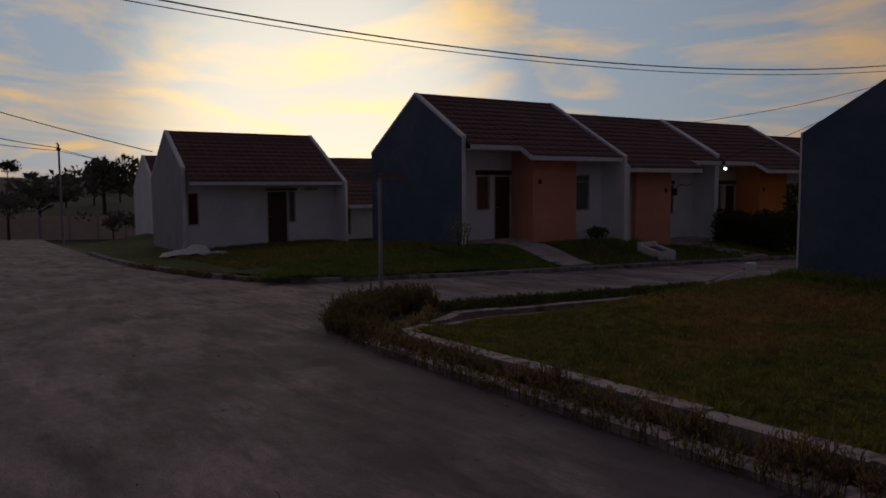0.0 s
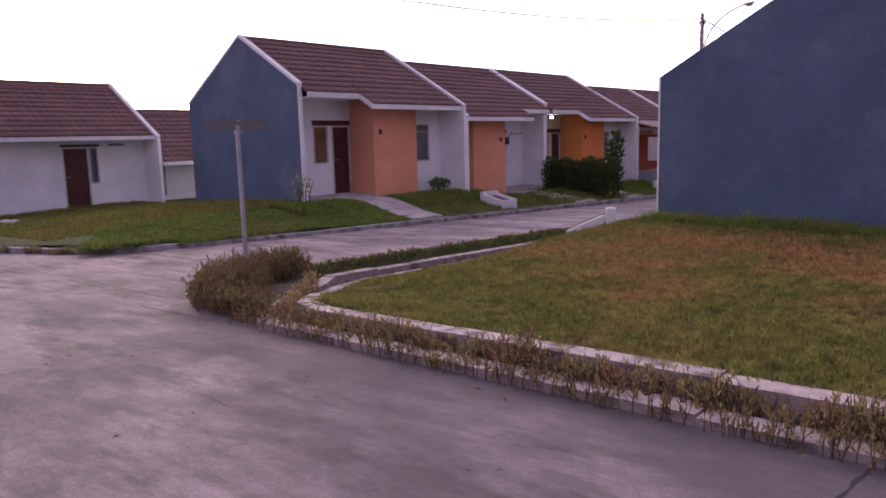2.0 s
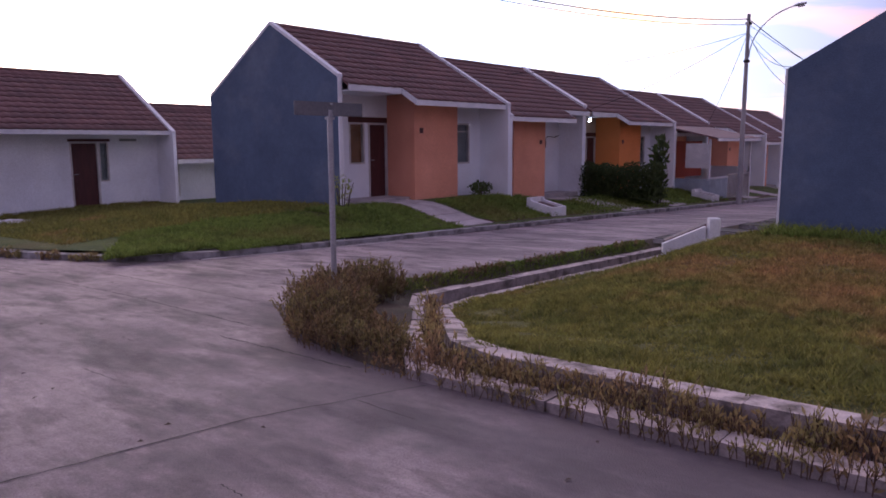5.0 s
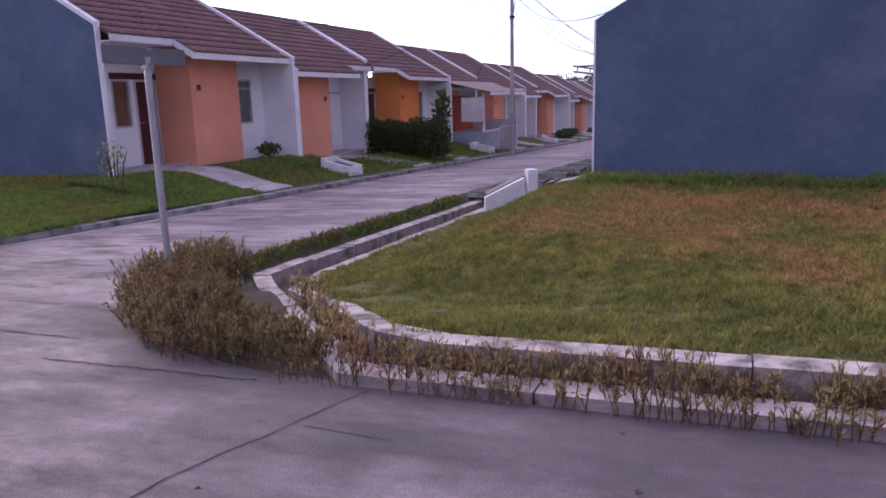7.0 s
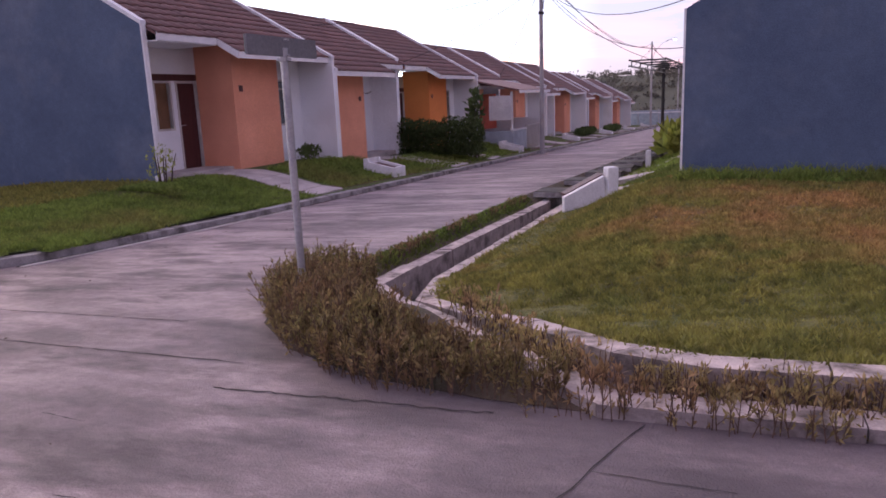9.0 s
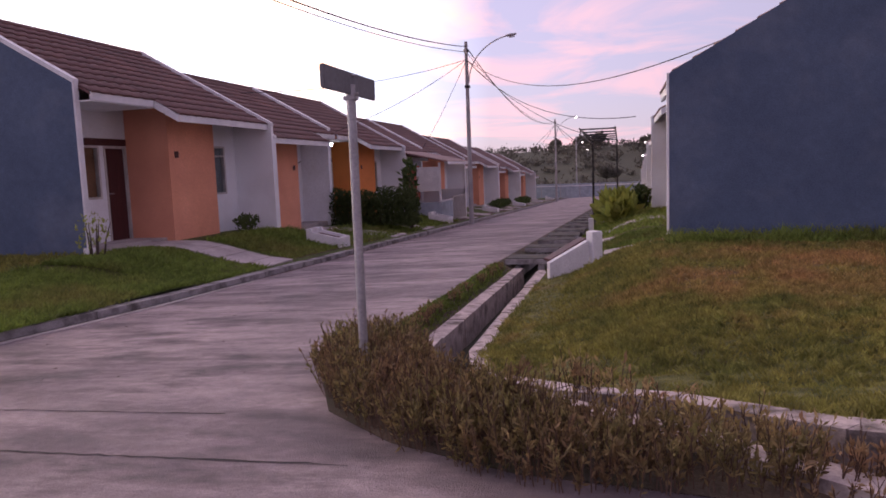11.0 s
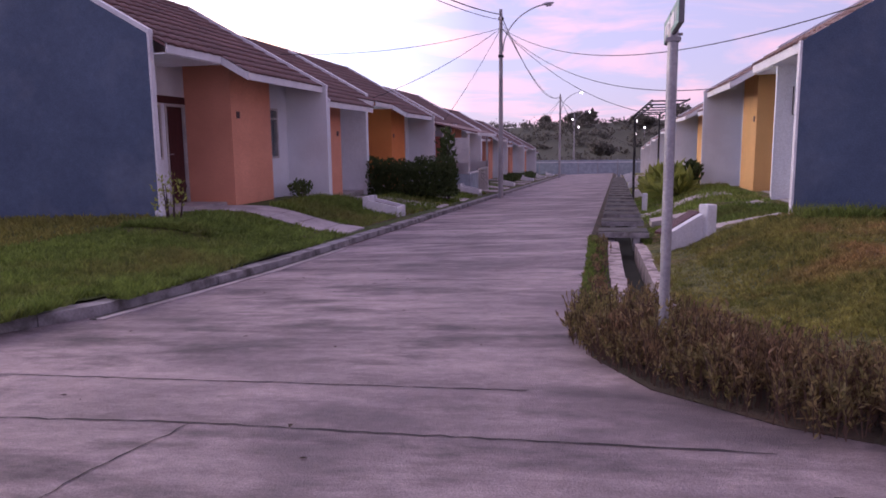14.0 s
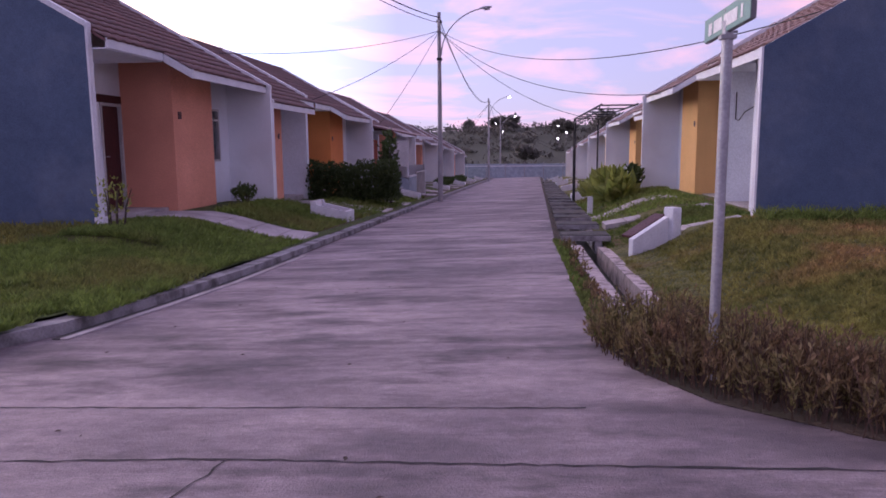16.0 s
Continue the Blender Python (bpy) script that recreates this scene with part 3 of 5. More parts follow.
def house(label, xc, y0, f, s, zc, floor, box_mat=ORANGE, side_mat=None, kind="porch", tiles=False, lamp=False, group="row houses", width=BAY, gable=False):
    """A terraced house. xc: the corner wall's front edge; y0: its side with the corner wall; f: +1 faces +x;
    s: +1 when it runs towards +y; zc: height of the roof at the corner edge; floor: its slab."""
    W = width
    root = empty("house", xc, y0, floor, label, "house", group)
    inv = Matrix.Translation((-xc, -y0, -floor))

    def P(u, v, z):
        return (xc + f * v, y0 + s * u, z)

    def put(name, bm, mat, parent=None, lab=""):
        bmesh.ops.transform(bm, matrix=inv, verts=bm.verts)
        return part(name, bm, mat, parent or root, lab)

    def bx(*specs, bevel=0.0):
        bm = bmesh.new()
        for u0, v0, z0, u1, v1, z1 in specs:
            a, b = P(u0, v0, z0), P(u1, v1, z1)
            box(bm, min(a[0], b[0]), min(a[1], b[1]), z0, max(a[0], b[0]), max(a[1], b[1]), z1, bevel=bevel)
        return bm

    def roof_z(v):
        return zc - SLOPE * v if v > -RIDGE else zc + SLOPE * RIDGE - SLOPE * (-RIDGE - v)

    base = floor - 0.9
    ridge = roof_z(-RIDGE)

    def slab(v_list, u0, u1, drop=0.0, foot=base):
        """A wall seen from its side: roof line above, foot below."""
        pts = [(v_list[0], foot)] + [(v, roof_z(v) - drop) for v in v_list] + [(v_list[-1], foot)]
        bm = bmesh.new()
        prism(bm, [(xc + f * v, z) for v, z in pts], P(u0, 0, 0)[1], P(u1, 0, 0)[1], "y")
        return bm

    # side walls
    sm = side_mat or WHITE
    if side_mat:
        put("end_wall", slab([0.0, -RIDGE, -BACK], 0.0, WT - 0.03), sm, None, "slate-blue painted gable wall")
        put("end_wall_lining", slab([0.0, -RIDGE, -BACK], WT - 0.028, WT), WHITE)
    else:
        put("corner_wall", slab([0.0, -RIDGE, -BACK], 0.0, WT), WHITE)
    if gable:
        put("shared_wall", slab([FWD, -RIDGE, -BACK], W - WT, W - 0.08), WHITE)
        put("end_wall", slab([FWD, -RIDGE, -BACK], W - 0.078, W), SLATE, None, "slate-blue painted gable wall")
        put("corner_post", bx((W - WT, FWD, floor - 0.5, W + 0.012, FWD + 0.03, roof_z(FWD))), TRIM, None, "white painted wall edge")
    else:
        put("shared_wall", slab([FWD, -RIDGE, -BACK], W - WT, W), WHITE)
    # caps on the walls' sloping tops
    for nm, va, u0, u1 in (("wall_cap", 0.0, -0.01, WT + 0.03), ("wall_cap", FWD, W - WT - 0.03, W - 0.004)):
        if gable and va:
            continue
        bm = bmesh.new()
        line = [va + 0.015, -RIDGE, -BACK]
        up = [(v, roof_z(v) + 0.085) for v in line]
        dn = [(v, roof_z(v) + 0.002) for v in line[::-1]]
        prism(bm, [(xc + f * v, z) for v, z in up + dn], P(u0, 0, 0)[1], P(u1, 0, 0)[1], "y")
        put(nm, bm, TRIM, None, "white sloping wall cap")
    if side_mat:
        put("corner_post", bx((-0.012, 0.0, floor - 0.2, WT, 0.03, zc + 0.03)), TRIM, None, "white painted wall edge")
        put("downpipe_foot", bx((-0.05, -0.06, floor - 0.35, 0.1, 0.11, floor + 0.06), bevel=0.01), TRIM)
    # back wall
    put("back_wall", bx((WT, -BACK, base, W - WT, -BACK + 0.1, roof_z(-BACK) - 0.05)), WHITE)
    # floor slab
    if kind == "flat":
        put("porch_slab", bx((2.9, -0.2, base, 4.2, 0.5, floor - 0.02)), PATHSLAB)
    else:
        put("porch_slab", bx((WT, -1.1, base, 2.6, -0.15, floor)), PATHSLAB)

    def wall_with_holes(name, v, u0, u1, top, holes, mat):
        """A front wall at depth v with rectangular openings (u0, z0, u1, z1) given from left to right."""
        specs = []
        u = u0
        for a, z0, b, z1 in holes:
            if a > u + 1e-4:
                specs.append((u, v - 0.1, base, a, v, top))
            if z0 > floor + 0.02:
                specs.append((a, v - 0.1, base, b, v, z0))
            specs.append((a, v - 0.1, z1, b, v, top))
            u = b
        if u < u1 - 1e-4:
            specs.append((u, v - 0.1, base, u1, v, top))
        return put(name, bx(*specs), mat)

    def window(v, a, z0, b, z1, inner, bars=0.0):
        w = put("window", bx((a, v - 0.085, z0, a + 0.045, v + 0.012, z1), (b - 0.045, v - 0.085, z0, b, v + 0.012, z1), (a + 0.045, v - 0.085, z1 - 0.045, b - 0.045, v + 0.012, z1), (a + 0.045, v - 0.085, z0, b - 0.045, v + 0.012, z0 + 0.045), *([(a + 0.045, v - 0.08, z1 - bars - 0.04, b - 0.045, v + 0.008, z1 - bars)] if bars else [])), FRAME)
        g = put("pane", bx((a + 0.045, v - 0.045, z0 + 0.045, b - 0.045, v - 0.039, z1 - 0.045)), GLASS, w)
        g.visible_shadow = False
        put("curtain", bx((a + 0.03, v - 0.098, z0 + 0.03, b - 0.03, v - 0.092, z1 - 0.03)), inner, w)
        return w

    def door(v, a, z0, b, z1):
        d = put("door", bx((a + 0.05, v - 0.08, z0, b - 0.05, v - 0.04, z1 - 0.05), bevel=0.004), DOOR, None, "dark red-brown wooden door, closed")
        put("door_frame", bx((a, v - 0.1, z0, a + 0.05, v + 0.015, z1), (b - 0.05, v - 0.1, z0, b, v + 0.015, z1), (a + 0.05, v - 0.1, z1 - 0.05, b - 0.05, v + 0.015, z1)), FRAME, d)
        pa = a + 0.16; pb = b - 0.16
        for q0, q1 in ((0.15, 0.85), (1.0, 1.85)):
            put("panel", bx((pa, v - 0.042, z0 + q0, pb, v - 0.03, min(z0 + q1, z1 - 0.18)), bevel=0.008), DOOR, d)
        hu = a + 0.1
        bm = bmesh.new()
        tube(bm, [P(hu, v - 0.04, z0 + 1.0), P(hu, v + 0.015, z0 + 1.0), P(hu + 0.1, v + 0.015, z0 + 1.0)], 0.011, 6)
        put("handle", bm, STEEL, d)

    soff = zc - 0.14
    if kind == "flat":
        v = -0.2
        top = roof_z(v) - 0.06
        wall_with_holes("front_wall", v, WT, W - WT, top, [(0.2, floor + 0.75, 0.62, floor + 1.95), (3.15, floor, 4.0, floor + 2.0), (4.02, floor + 0.75, 4.32, floor + 2.0)], WHITE)
        window(v, 0.2, floor + 0.75, 0.62, floor + 1.95, CURTAIN_RED)
        door(v, 3.15, floor, 4.0, floor + 2.0)
        window(v, 4.02, floor + 0.75, 4.32, floor + 2.0, BLIND)
        put("door_lintel", bx((3.1, v, floor + 2.01, 4.38, v + 0.03, floor + 2.09)), DOOR)
        put("vent_grille", bx((4.7, v, floor + 2.02, 5.25, v + 0.02, floor + 2.1)), BLIND)
        eaves = [(WT, W - WT, 0.72)]
    else:
        bu0, bu1 = 2.58, 4.36          # coloured box
        bv = 0.05
        # recessed entrance wall
        dtop = min(floor + 2.0, roof_z(-1.0) - 0.4)
        wtop = dtop + 0.14
        v = -1.0
        wall_with_holes("entrance_wall", v, WT, bu0, roof_z(v) - 0.07, [(1.18, floor + 0.9, 1.72, dtop), (1.86, floor, 2.58, dtop)] if True else [], CREAM if lamp else WHITE)
        window(v, 1.18, floor + 0.9, 1.72, dtop, BROWNPANE)
        door(v, 1.86, floor, 2.56, dtop)
        put("transom", bx((1.16, v - 0.004, dtop + 0.005, 2.56, v + 0.02, dtop + 0.15)), DOOR, None, "dark glazed transom strip")
        # coloured box: side and front
        side_top = [(-1.0, roof_z(-1.0) - 0.07), (bv, roof_z(bv) - 0.07)]
        bm = bmesh.new()
        pts = [(-1.0, base)] + side_top + [(bv, base)]
        prism(bm, [(xc + f * a, z) for a, z in pts], P(bu0, 0, 0)[1], P(bu0 + 0.098, 0, 0)[1], "y")
        put("box_side", bm, box_mat, None, "painted side of the projecting box")
        bm = bmesh.new()
        a, b = P(bu0 + 0.1, bv - 0.1, 0), P(bu1, bv, 0)
        box(bm, min(a[0], b[0]), min(a[1], b[1]), base, max(a[0], b[0]), max(a[1], b[1]), roof_z(bv) - 0.075)
        put("box_front", bm, box_mat, None, "painted front of the projecting box")
        bm = bmesh.new()
        a, b = P(bu1 - 0.1, -0.4, 0), P(bu1, bv - 0.1, 0)
        box(bm, min(a[0], b[0]), min(a[1], b[1]), base, max(a[0], b[0]), max(a[1], b[1]), roof_z(bv) - 0.075)
        put("box_return", bm, box_mat)
        put("number_plate", bx((bu0 + 0.2, bv, floor + 1.72, bu0 + 0.34, bv + 0.012, floor + 1.86), bevel=0.003), DOOR)
        # window wall
        v = -0.14
        wz = min(floor + 2.02, roof_z(v) - 0.25)
        wall_with_holes("window_wall", v, bu1, W - WT, roof_z(v) - 0.07, [(bu1 + 0.14, floor + 0.85, bu1 + 0.76, wz)], WHITE)
        window(v, bu1 + 0.14, floor + 0.85, bu1 + 0.76, wz, BLIND, 0.22)
        eaves = [(WT, 1.9, 0.27), (1.9, W - WT, FWD - 0.1)]
        bm = bmesh.new()
        # sloping board at the step of the eaves
        pts = [(-0.05, roof_z(-0.05) - 0.02), (FWD - 0.1, roof_z(FWD - 0.1) - 0.02), (FWD - 0.1, roof_z(FWD - 0.1) - 0.17), (-0.05, roof_z(-0.05) - 0.17)]
        prism(bm, [(xc + f * a, z) for a, z in pts], P(1.88, 0, 0)[1], P(1.91, 0, 0)[1], "y")
        put("barge_board", bm, TRIM)
        put("soffit", bx((WT, -1.0, soff - 0.19, 1.9, 0.24, soff - 0.165)), WHITE)
    for a, b, v in eaves:
        put("fascia", bx((a, v - 0.02, roof_z(v) - 0.16, b, v + 0.012, roof_z(v) - 0.005)), TRIM)
    # roof: deck and courses of tiles
    for a, b, v in eaves:
        bm = bmesh.new()
        pts = [(v, roof_z(v) - 0.02), (-RIDGE, ridge - 0.02), (-RIDGE, ridge - 0.07), (v, roof_z(v) - 0.07)]
        prism(bm, [(xc + f * q, z) for q, z in pts], P(a, 0, 0)[1], P(b, 0, 0)[1], "y")
        deck = put("roof", bm, TILE)
        run = math.hypot(v + RIDGE, SLOPE * (v + RIDGE))
        n = math.ceil(run / TILE_L)
        cols = max(1, round((b - a) / TILE_W))
        course = None if tiles else tile_mesh(b - a, TILE_L, cols)
        d = Vector((f * (v + RIDGE), 0, -SLOPE * (v + RIDGE))).normalized()
        ax = Vector((0, s, 0))
        up = ax.cross(d) * (1 if ax.cross(d).z > 0 else -1)
        for k in range(n):
            o = Vector(P(a, -RIDGE, ridge - 0.02)) + d * (run - (n - k) * TILE_L)
            if k == 0:
                o = Vector(P(a, -RIDGE, ridge - 0.02))
            m = Matrix(((ax.x, d.x, up.x, o.x), (ax.y, d.y, up.y, o.y), (ax.z, d.z, up.z, o.z), (0, 0, 0, 1)))
            if tiles:
                sc = (b - a) / cols / TILE_W
                for c in range(cols):
                    t = new("roof_tile", ONE_TILE)
                    t.parent = deck
                    t.matrix_basis = inv @ m @ Matrix.Translation((c * TILE_W * sc, 0, 0)) @ Matrix.Diagonal((sc, 1, 1, 1))
            else:
                t = new("tile_course", course)
                t.parent = deck
                t.matrix_basis = inv @ m
    bm = bmesh.new()
    pts = [(-RIDGE, ridge - 0.02), (-BACK - 0.1, roof_z(-BACK - 0.1) - 0.02), (-BACK - 0.1, roof_z(-BACK - 0.1) - 0.07), (-RIDGE, ridge - 0.07)]
    prism(bm, [(xc + f * q, z) for q, z in pts], P(WT, 0, 0)[1], P(W - WT, 0, 0)[1], "y")
    back = put("back_roof", bm, TILE)
    bm = bmesh.new()
    tube(bm, [P(WT, -RIDGE, ridge + 0.0), P(W - WT, -RIDGE, ridge + 0.0)], 0.07, 8)
    put("ridge_tile", bm, TILE)
    if lamp:
        bm = bmesh.new()
        bmesh.ops.create_uvsphere(bm, u_segments=12, v_segments=8, radius=0.06, matrix=Matrix.Translation(P(0.9, -0.3, soff - 0.3)))
        put("lamp_bulb", bm, LAMP, None, "lit white bulb under the eaves")
    return root


# left row, falling in steps of two houses
LEFT_ROW_X = -15.4
ROWS_N = 12
for i in range(ROWS_N):
    mirror = i % 2
    pair = (i + 1) // 2
    zc = 3.078 - (0.32 + 0.4 * (pair - 1) if pair else 0.0)
    yc = Y1 + BAY * (i + mirror)
    house(["single-storey house with slate-blue gable, orange box and brown tiles", "terraced house with white walls, orange box and brown tiles"][i > 0] if i != 2 else "terraced house with lit porch lamp and amber box", LEFT_ROW_X, yc, 1, -1 if mirror else 1, zc, zc - 3.03, AMBER if i == 2 else ORANGE, SLATE if i == 0 else None, tiles=(i == 0), lamp=(i == 2), group="left house row")
# right row: its gable is a forward wall, so the pairs are shifted by one house
for i in range(ROWS_N):
    even = i % 2 == 0
    zc = 3.06 - 0.4 * (i // 2)
    yc = 11.73 + BAY * (i + 1 if even else i)
    house("single-storey house with slate-blue gable wall beside the lawn" if i == 0 else "terraced house with white walls and yellow box", -4.24 + rx(yc) if i else -4.33, yc, -1, -1 if even else 1, zc, zc - 3.13, WHITE if i == 0 else YELLOW, None, group="right house row", gable=(i == 0))
# houses behind the corner lot
house("small white house with grey gable wall and brown door", -24.95, 6.05, 1, 1, 2.38, -0.4, WHITE, GREYWALL, kind="flat", group="rear house row", width=6.05)
house("cream house glimpsed between two gables", -24.95, 12.12, 1, 1, 1.45, -1.0, CREAM, None, kind="flat", group="rear house row")
house("cream house glimpsed between two gables", -24.95, 17.9, 1, 1, 1.45, -1.0, CREAM, None, kind="flat", group="rear house row")

# ---------------------------------------------------------------- shrubs and grass
def leaf_cloud(name, points, size, mat, parent=None, rnd=None, upright=0.5, seed=1):
    """Many small leaves at the points given."""
    rs = np.random.RandomState(seed)
    n = len(points)
    p = np.array(points)
    d = rs.normal(size=(n, 3)); d[:, 2] = np.abs(d[:, 2]) + upright
    d /= np.linalg.norm(d, axis=1)[:, None]
    s = rs.normal(size=(n, 3)); s -= d * (s * d).sum(1)[:, None]
    s /= np.linalg.norm(s, axis=1)[:, None]
    ln = size * rs.uniform(0.6, 1.4, n)[:, None]
    w = ln * 0.28
    q = np.cross(d, s) * ln * 0.12
    v = np.stack([p, p + d * ln * 0.5 + s * w + q, p + d * ln, p + d * ln * 0.5 - s * w + q], 1).reshape(-1, 3)
    f = np.arange(n * 4).reshape(-1, 4)
    return from_arrays(name, v.tolist(), f.tolist(), mat, parent)


# corner shrubs: a dense clump round the signpost, thinning along both kerbs

def near_line(x, y, line, r):
    best = 9.0
    for (ax, ay), (bx_, by_) in zip(line, line[1:]):
        dx, dy = bx_ - ax, by_ - ay
        t = max(0.0, min(1.0, ((x - ax) * dx + (y - ay) * dy) / (dx * dx + dy * dy)))
        best = min(best, math.hypot(x - ax - t * dx, y - ay - t * dy))
    return (r - best) / r


def corner_in(x, y):
    e = near_line(x, y, [(-7.78, 5.75), (-7.45, 4.88), (-6.95, 4.35), (-6.35, 3.98), (-5.9, 3.78), (-5.35, 3.6)], 0.42)
    if (y - 3.6) > (-5.2 - x) * 1.04 + 0.06 or not (math.hypot(x + 5.0, y - 6.6) < 3.27 and y > 3.56):
        return 0
    if e <= 0:
        return 0
    return (e + 0.25 * noise.noise((x * 2.3, y * 2.3, 0))) * (1 - 0.75 * smooth(-6.9, -6.1, x))


def sprigs(name, spots, height, leaves, leaf, label, seed, lean=0.22):
    """Upright twiggy shoots, each forked and set with narrow leaves. spots: (x, y, vigour)."""
    rs = np.random.RandomState(seed)
    x0, y0 = spots[0][:2]
    z0 = gz(x0, y0)
    root = tagged(empty(name, x0, y0, z0, label, "shrub"), kind="stuff")
    sv, sf, lv, lf = [], [], [], []

    def blade(p, d, ln):
        sd = Vector(rs.normal(size=3)).cross(d).normalized() * ln * 0.14
        mid = p + d * ln * 0.5
        n = len(lv)
        lv.extend([tuple(p), tuple(mid + sd), tuple(p + d * ln), tuple(mid - sd)])
        lf.append((n, n + 1, n + 2, n + 3))

    def shoot(a, b, w):
        sd = Vector((w, 0, 0)); sc = Vector((0, w, 0))
        n = len(sv)
        for q, k in ((a, 1.0), (b, 0.5)):
            sv.extend([tuple(q - sd * k), tuple(q + sd * k), tuple(q + sc * k)])
        sf.extend([(n, n + 1, n + 4, n + 3), (n + 1, n + 2, n + 5, n + 4), (n + 2, n, n + 3, n + 5)])

    for x, y, vig in spots:
        foot = Vector((x - x0, y - y0, gz(x, y) - z0 - 0.05))
        h = height * vig * rs.uniform(0.65, 1.15)
        top = foot + Vector((rs.normal(0, lean * h), rs.normal(0, lean * h), h + 0.05))
        shoot(foot, top, 0.0032)
        ends = [(foot, top)]
        for k in range(rs.randint(1, 4)):
            a = foot.lerp(top, rs.uniform(0.3, 0.75))
            b = a + Vector((rs.normal(0, 0.3), rs.normal(0, 0.3), rs.uniform(0.7, 1.1))) * h * rs.uniform(0.25, 0.5)
            shoot(a, b, 0.0024)
            ends.append((a, b))
        for k in range(leaves):
            a, b = ends[rs.randint(len(ends))]
            p = a.lerp(b, rs.uniform(0.25, 1.0))
            d = ((b - a).normalized() + Vector(rs.normal(0, 0.5, 3))).normalized()
            blade(p, d, leaf * rs.uniform(0.6, 1.4))
    from_arrays("leaves", lv, lf, SHRUB, root)
    from_arrays("stems", sv, sf, TWIG, root)
    return root


def along(line, n, spread, seed, gap):
    """Spots scattered beside a line, thinned where the noise leaves gaps."""
    rs = np.random.RandomState(seed)
    total = line_length(line)
    pts = cut_line(line, 0, total, 200)
    out = []
    while len(out) < n:
        x, y = pts[rs.randint(201)]
        x += rs.normal(0, spread); y += rs.normal(0, spread)
        k = noise.noise((x * 1.9, y * 1.9, 7.0)) + 0.4 * noise.noise((x * 6, y * 6, 1.0))
        if k > gap:
            out.append((x, y, min(1.2, 0.85 + 0.5 * k)))
    return out


def clump_spots(n, seed):
    rs = np.random.RandomState(seed)
    out = []
    while len(out) < n:
        x, y = rs.uniform(-8.15, -5.2), rs.uniform(3.5, 5.95)
        w = corner_in(x, y)
        if w > 0 and rs.uniform() > 0.35 * smooth(-7.0, -6.0, x):
            out.append((x, y, min(1.0, 0.5 + w * 1.2)))
    return out


sprigs("shrub_clump", clump_spots(1400, 3), 0.33, 32, 0.037, "dense brownish-green shrub round the signpost", 4)
sprigs("kerb_shrubs", along([(-0.2, 3.7), (-5.1, 3.7)], 640, 0.05, 21, -0.75), 0.23, 13, 0.040, "straggling twiggy shrubs growing between two kerbs", 22)
sprigs("kerb_shrubs", along([(5.5, 3.7), (-0.2, 3.7)], 640, 0.05, 23, -0.75), 0.23, 13, 0.040, "straggling twiggy shrubs growing between two kerbs", 24)
sprigs("kerb_shrubs", along([(3.5, 3.47), (-5.3, 3.49)], 420, 0.02, 25, -0.6), 0.19, 10, 0.036, "thin twiggy shoots at the road's edge", 26)
sprigs("ditch_shrubs", along([(-5.05, 3.75), (-6.3, 5.1)], 110, 0.05, 27, -0.2), 0.2, 12, 0.045, "low brownish shrubs growing in the corner ditch", 28)
sprigs("corner_weeds", along(LEFT_KERB[5:10], 420, 0.06, 29, -0.1), 0.12, 10, 0.06, "low weeds hanging over the kerb", 30)
sprigs("verge_weeds", along([(-7.95, 6.2), (-7.93, 12.5)], 150, 0.06, 33, 0.0), 0.07, 8, 0.045, "weeds on the narrow verge", 34)


def grass(name, region, zf, count, h, mat, seed, label):
    rs = np.random.RandomState(seed)
    x0, y0, x1, y1 = region[:4]
    inside = region[4]
    v, f = [], []
    while len(f) < count:
        x, y = rs.uniform(x0, x1), rs.uniform(y0, y1)
        if not inside(x, y):
            continue
        z = zf(x, y) - 0.01
        hh = h * rs.uniform(0.5, 1.3) * (1.0 + 0.6 * noise.noise((x * 1.3, y * 1.3, 3)) + 0.7 * noise.noise((x * 6.5, y * 6.5, 5)))
        a = rs.uniform(0, 2 * math.pi)
        w = 0.009 + 0.004 * math.hypot(x + 4, y - 1) / 6
        lean = rs.normal(0, 0.6 * hh, 2)
        n = len(v)
        v += [(x - w * math.cos(a), y - w * math.sin(a), z), (x + w * math.cos(a), y + w * math.sin(a), z), (x + lean[0], y + lean[1], z + hh)]
        f.append((n, n + 1, n + 2))
    return tagged(from_arrays(name, v, f, mat), label, "grass", kind="stuff")


def in_right(x, y):
    if y < 3.96 or x < -7.16:
        return False
    return (y - 3.95) > (-4.88 - x) * 1.05 + 0.03


grass("grass", (-7.3, 3.95, 1.5, 8.0, in_right), lawn_right_z, 120000, 0.05, BLADE, 31, "short mixed green and dry lawn grass")
grass("grass", (-7.3, 8.0, 1.5, 11.7, in_right), lawn_right_z, 48000, 0.055, BLADE, 32, "short mixed green and dry lawn grass")
grass("grass", (-5.3, 11.1, 1.5, 11.7, in_right), lawn_right_z, 6000, 0.15, BLADE_LUSH, 33, "taller green grass against the gable wall")
grass("grass", (-8.1, 5.9, -7.75, 13.0, lambda x, y: True), lambda x, y: gz(x, y) + 0.004 - 0.2 * smooth(-8.05, -7.75, x), 5000, 0.04, BLADE_LUSH, 40, "weedy grass on the verge beside the ditch")
grass("grass", (-15.3, 4.8, -12.3, 11.6, lambda x, y: near_line(x, y, [(-12.3, 12), (-12.33, 9.0), (-12.62, 6.5), (-13.02, 5.75), (-13.8, 5.22), (-15.3, 4.72)], 0.05) <= 0 and (x < -12.65 or y > 6.6) and (-x - 12.6) < (y - 4.75) * 1.7), lawn_left_z, 42000, 0.085, BLADE_LUSH, 34, "green lawn grass of the corner plot")
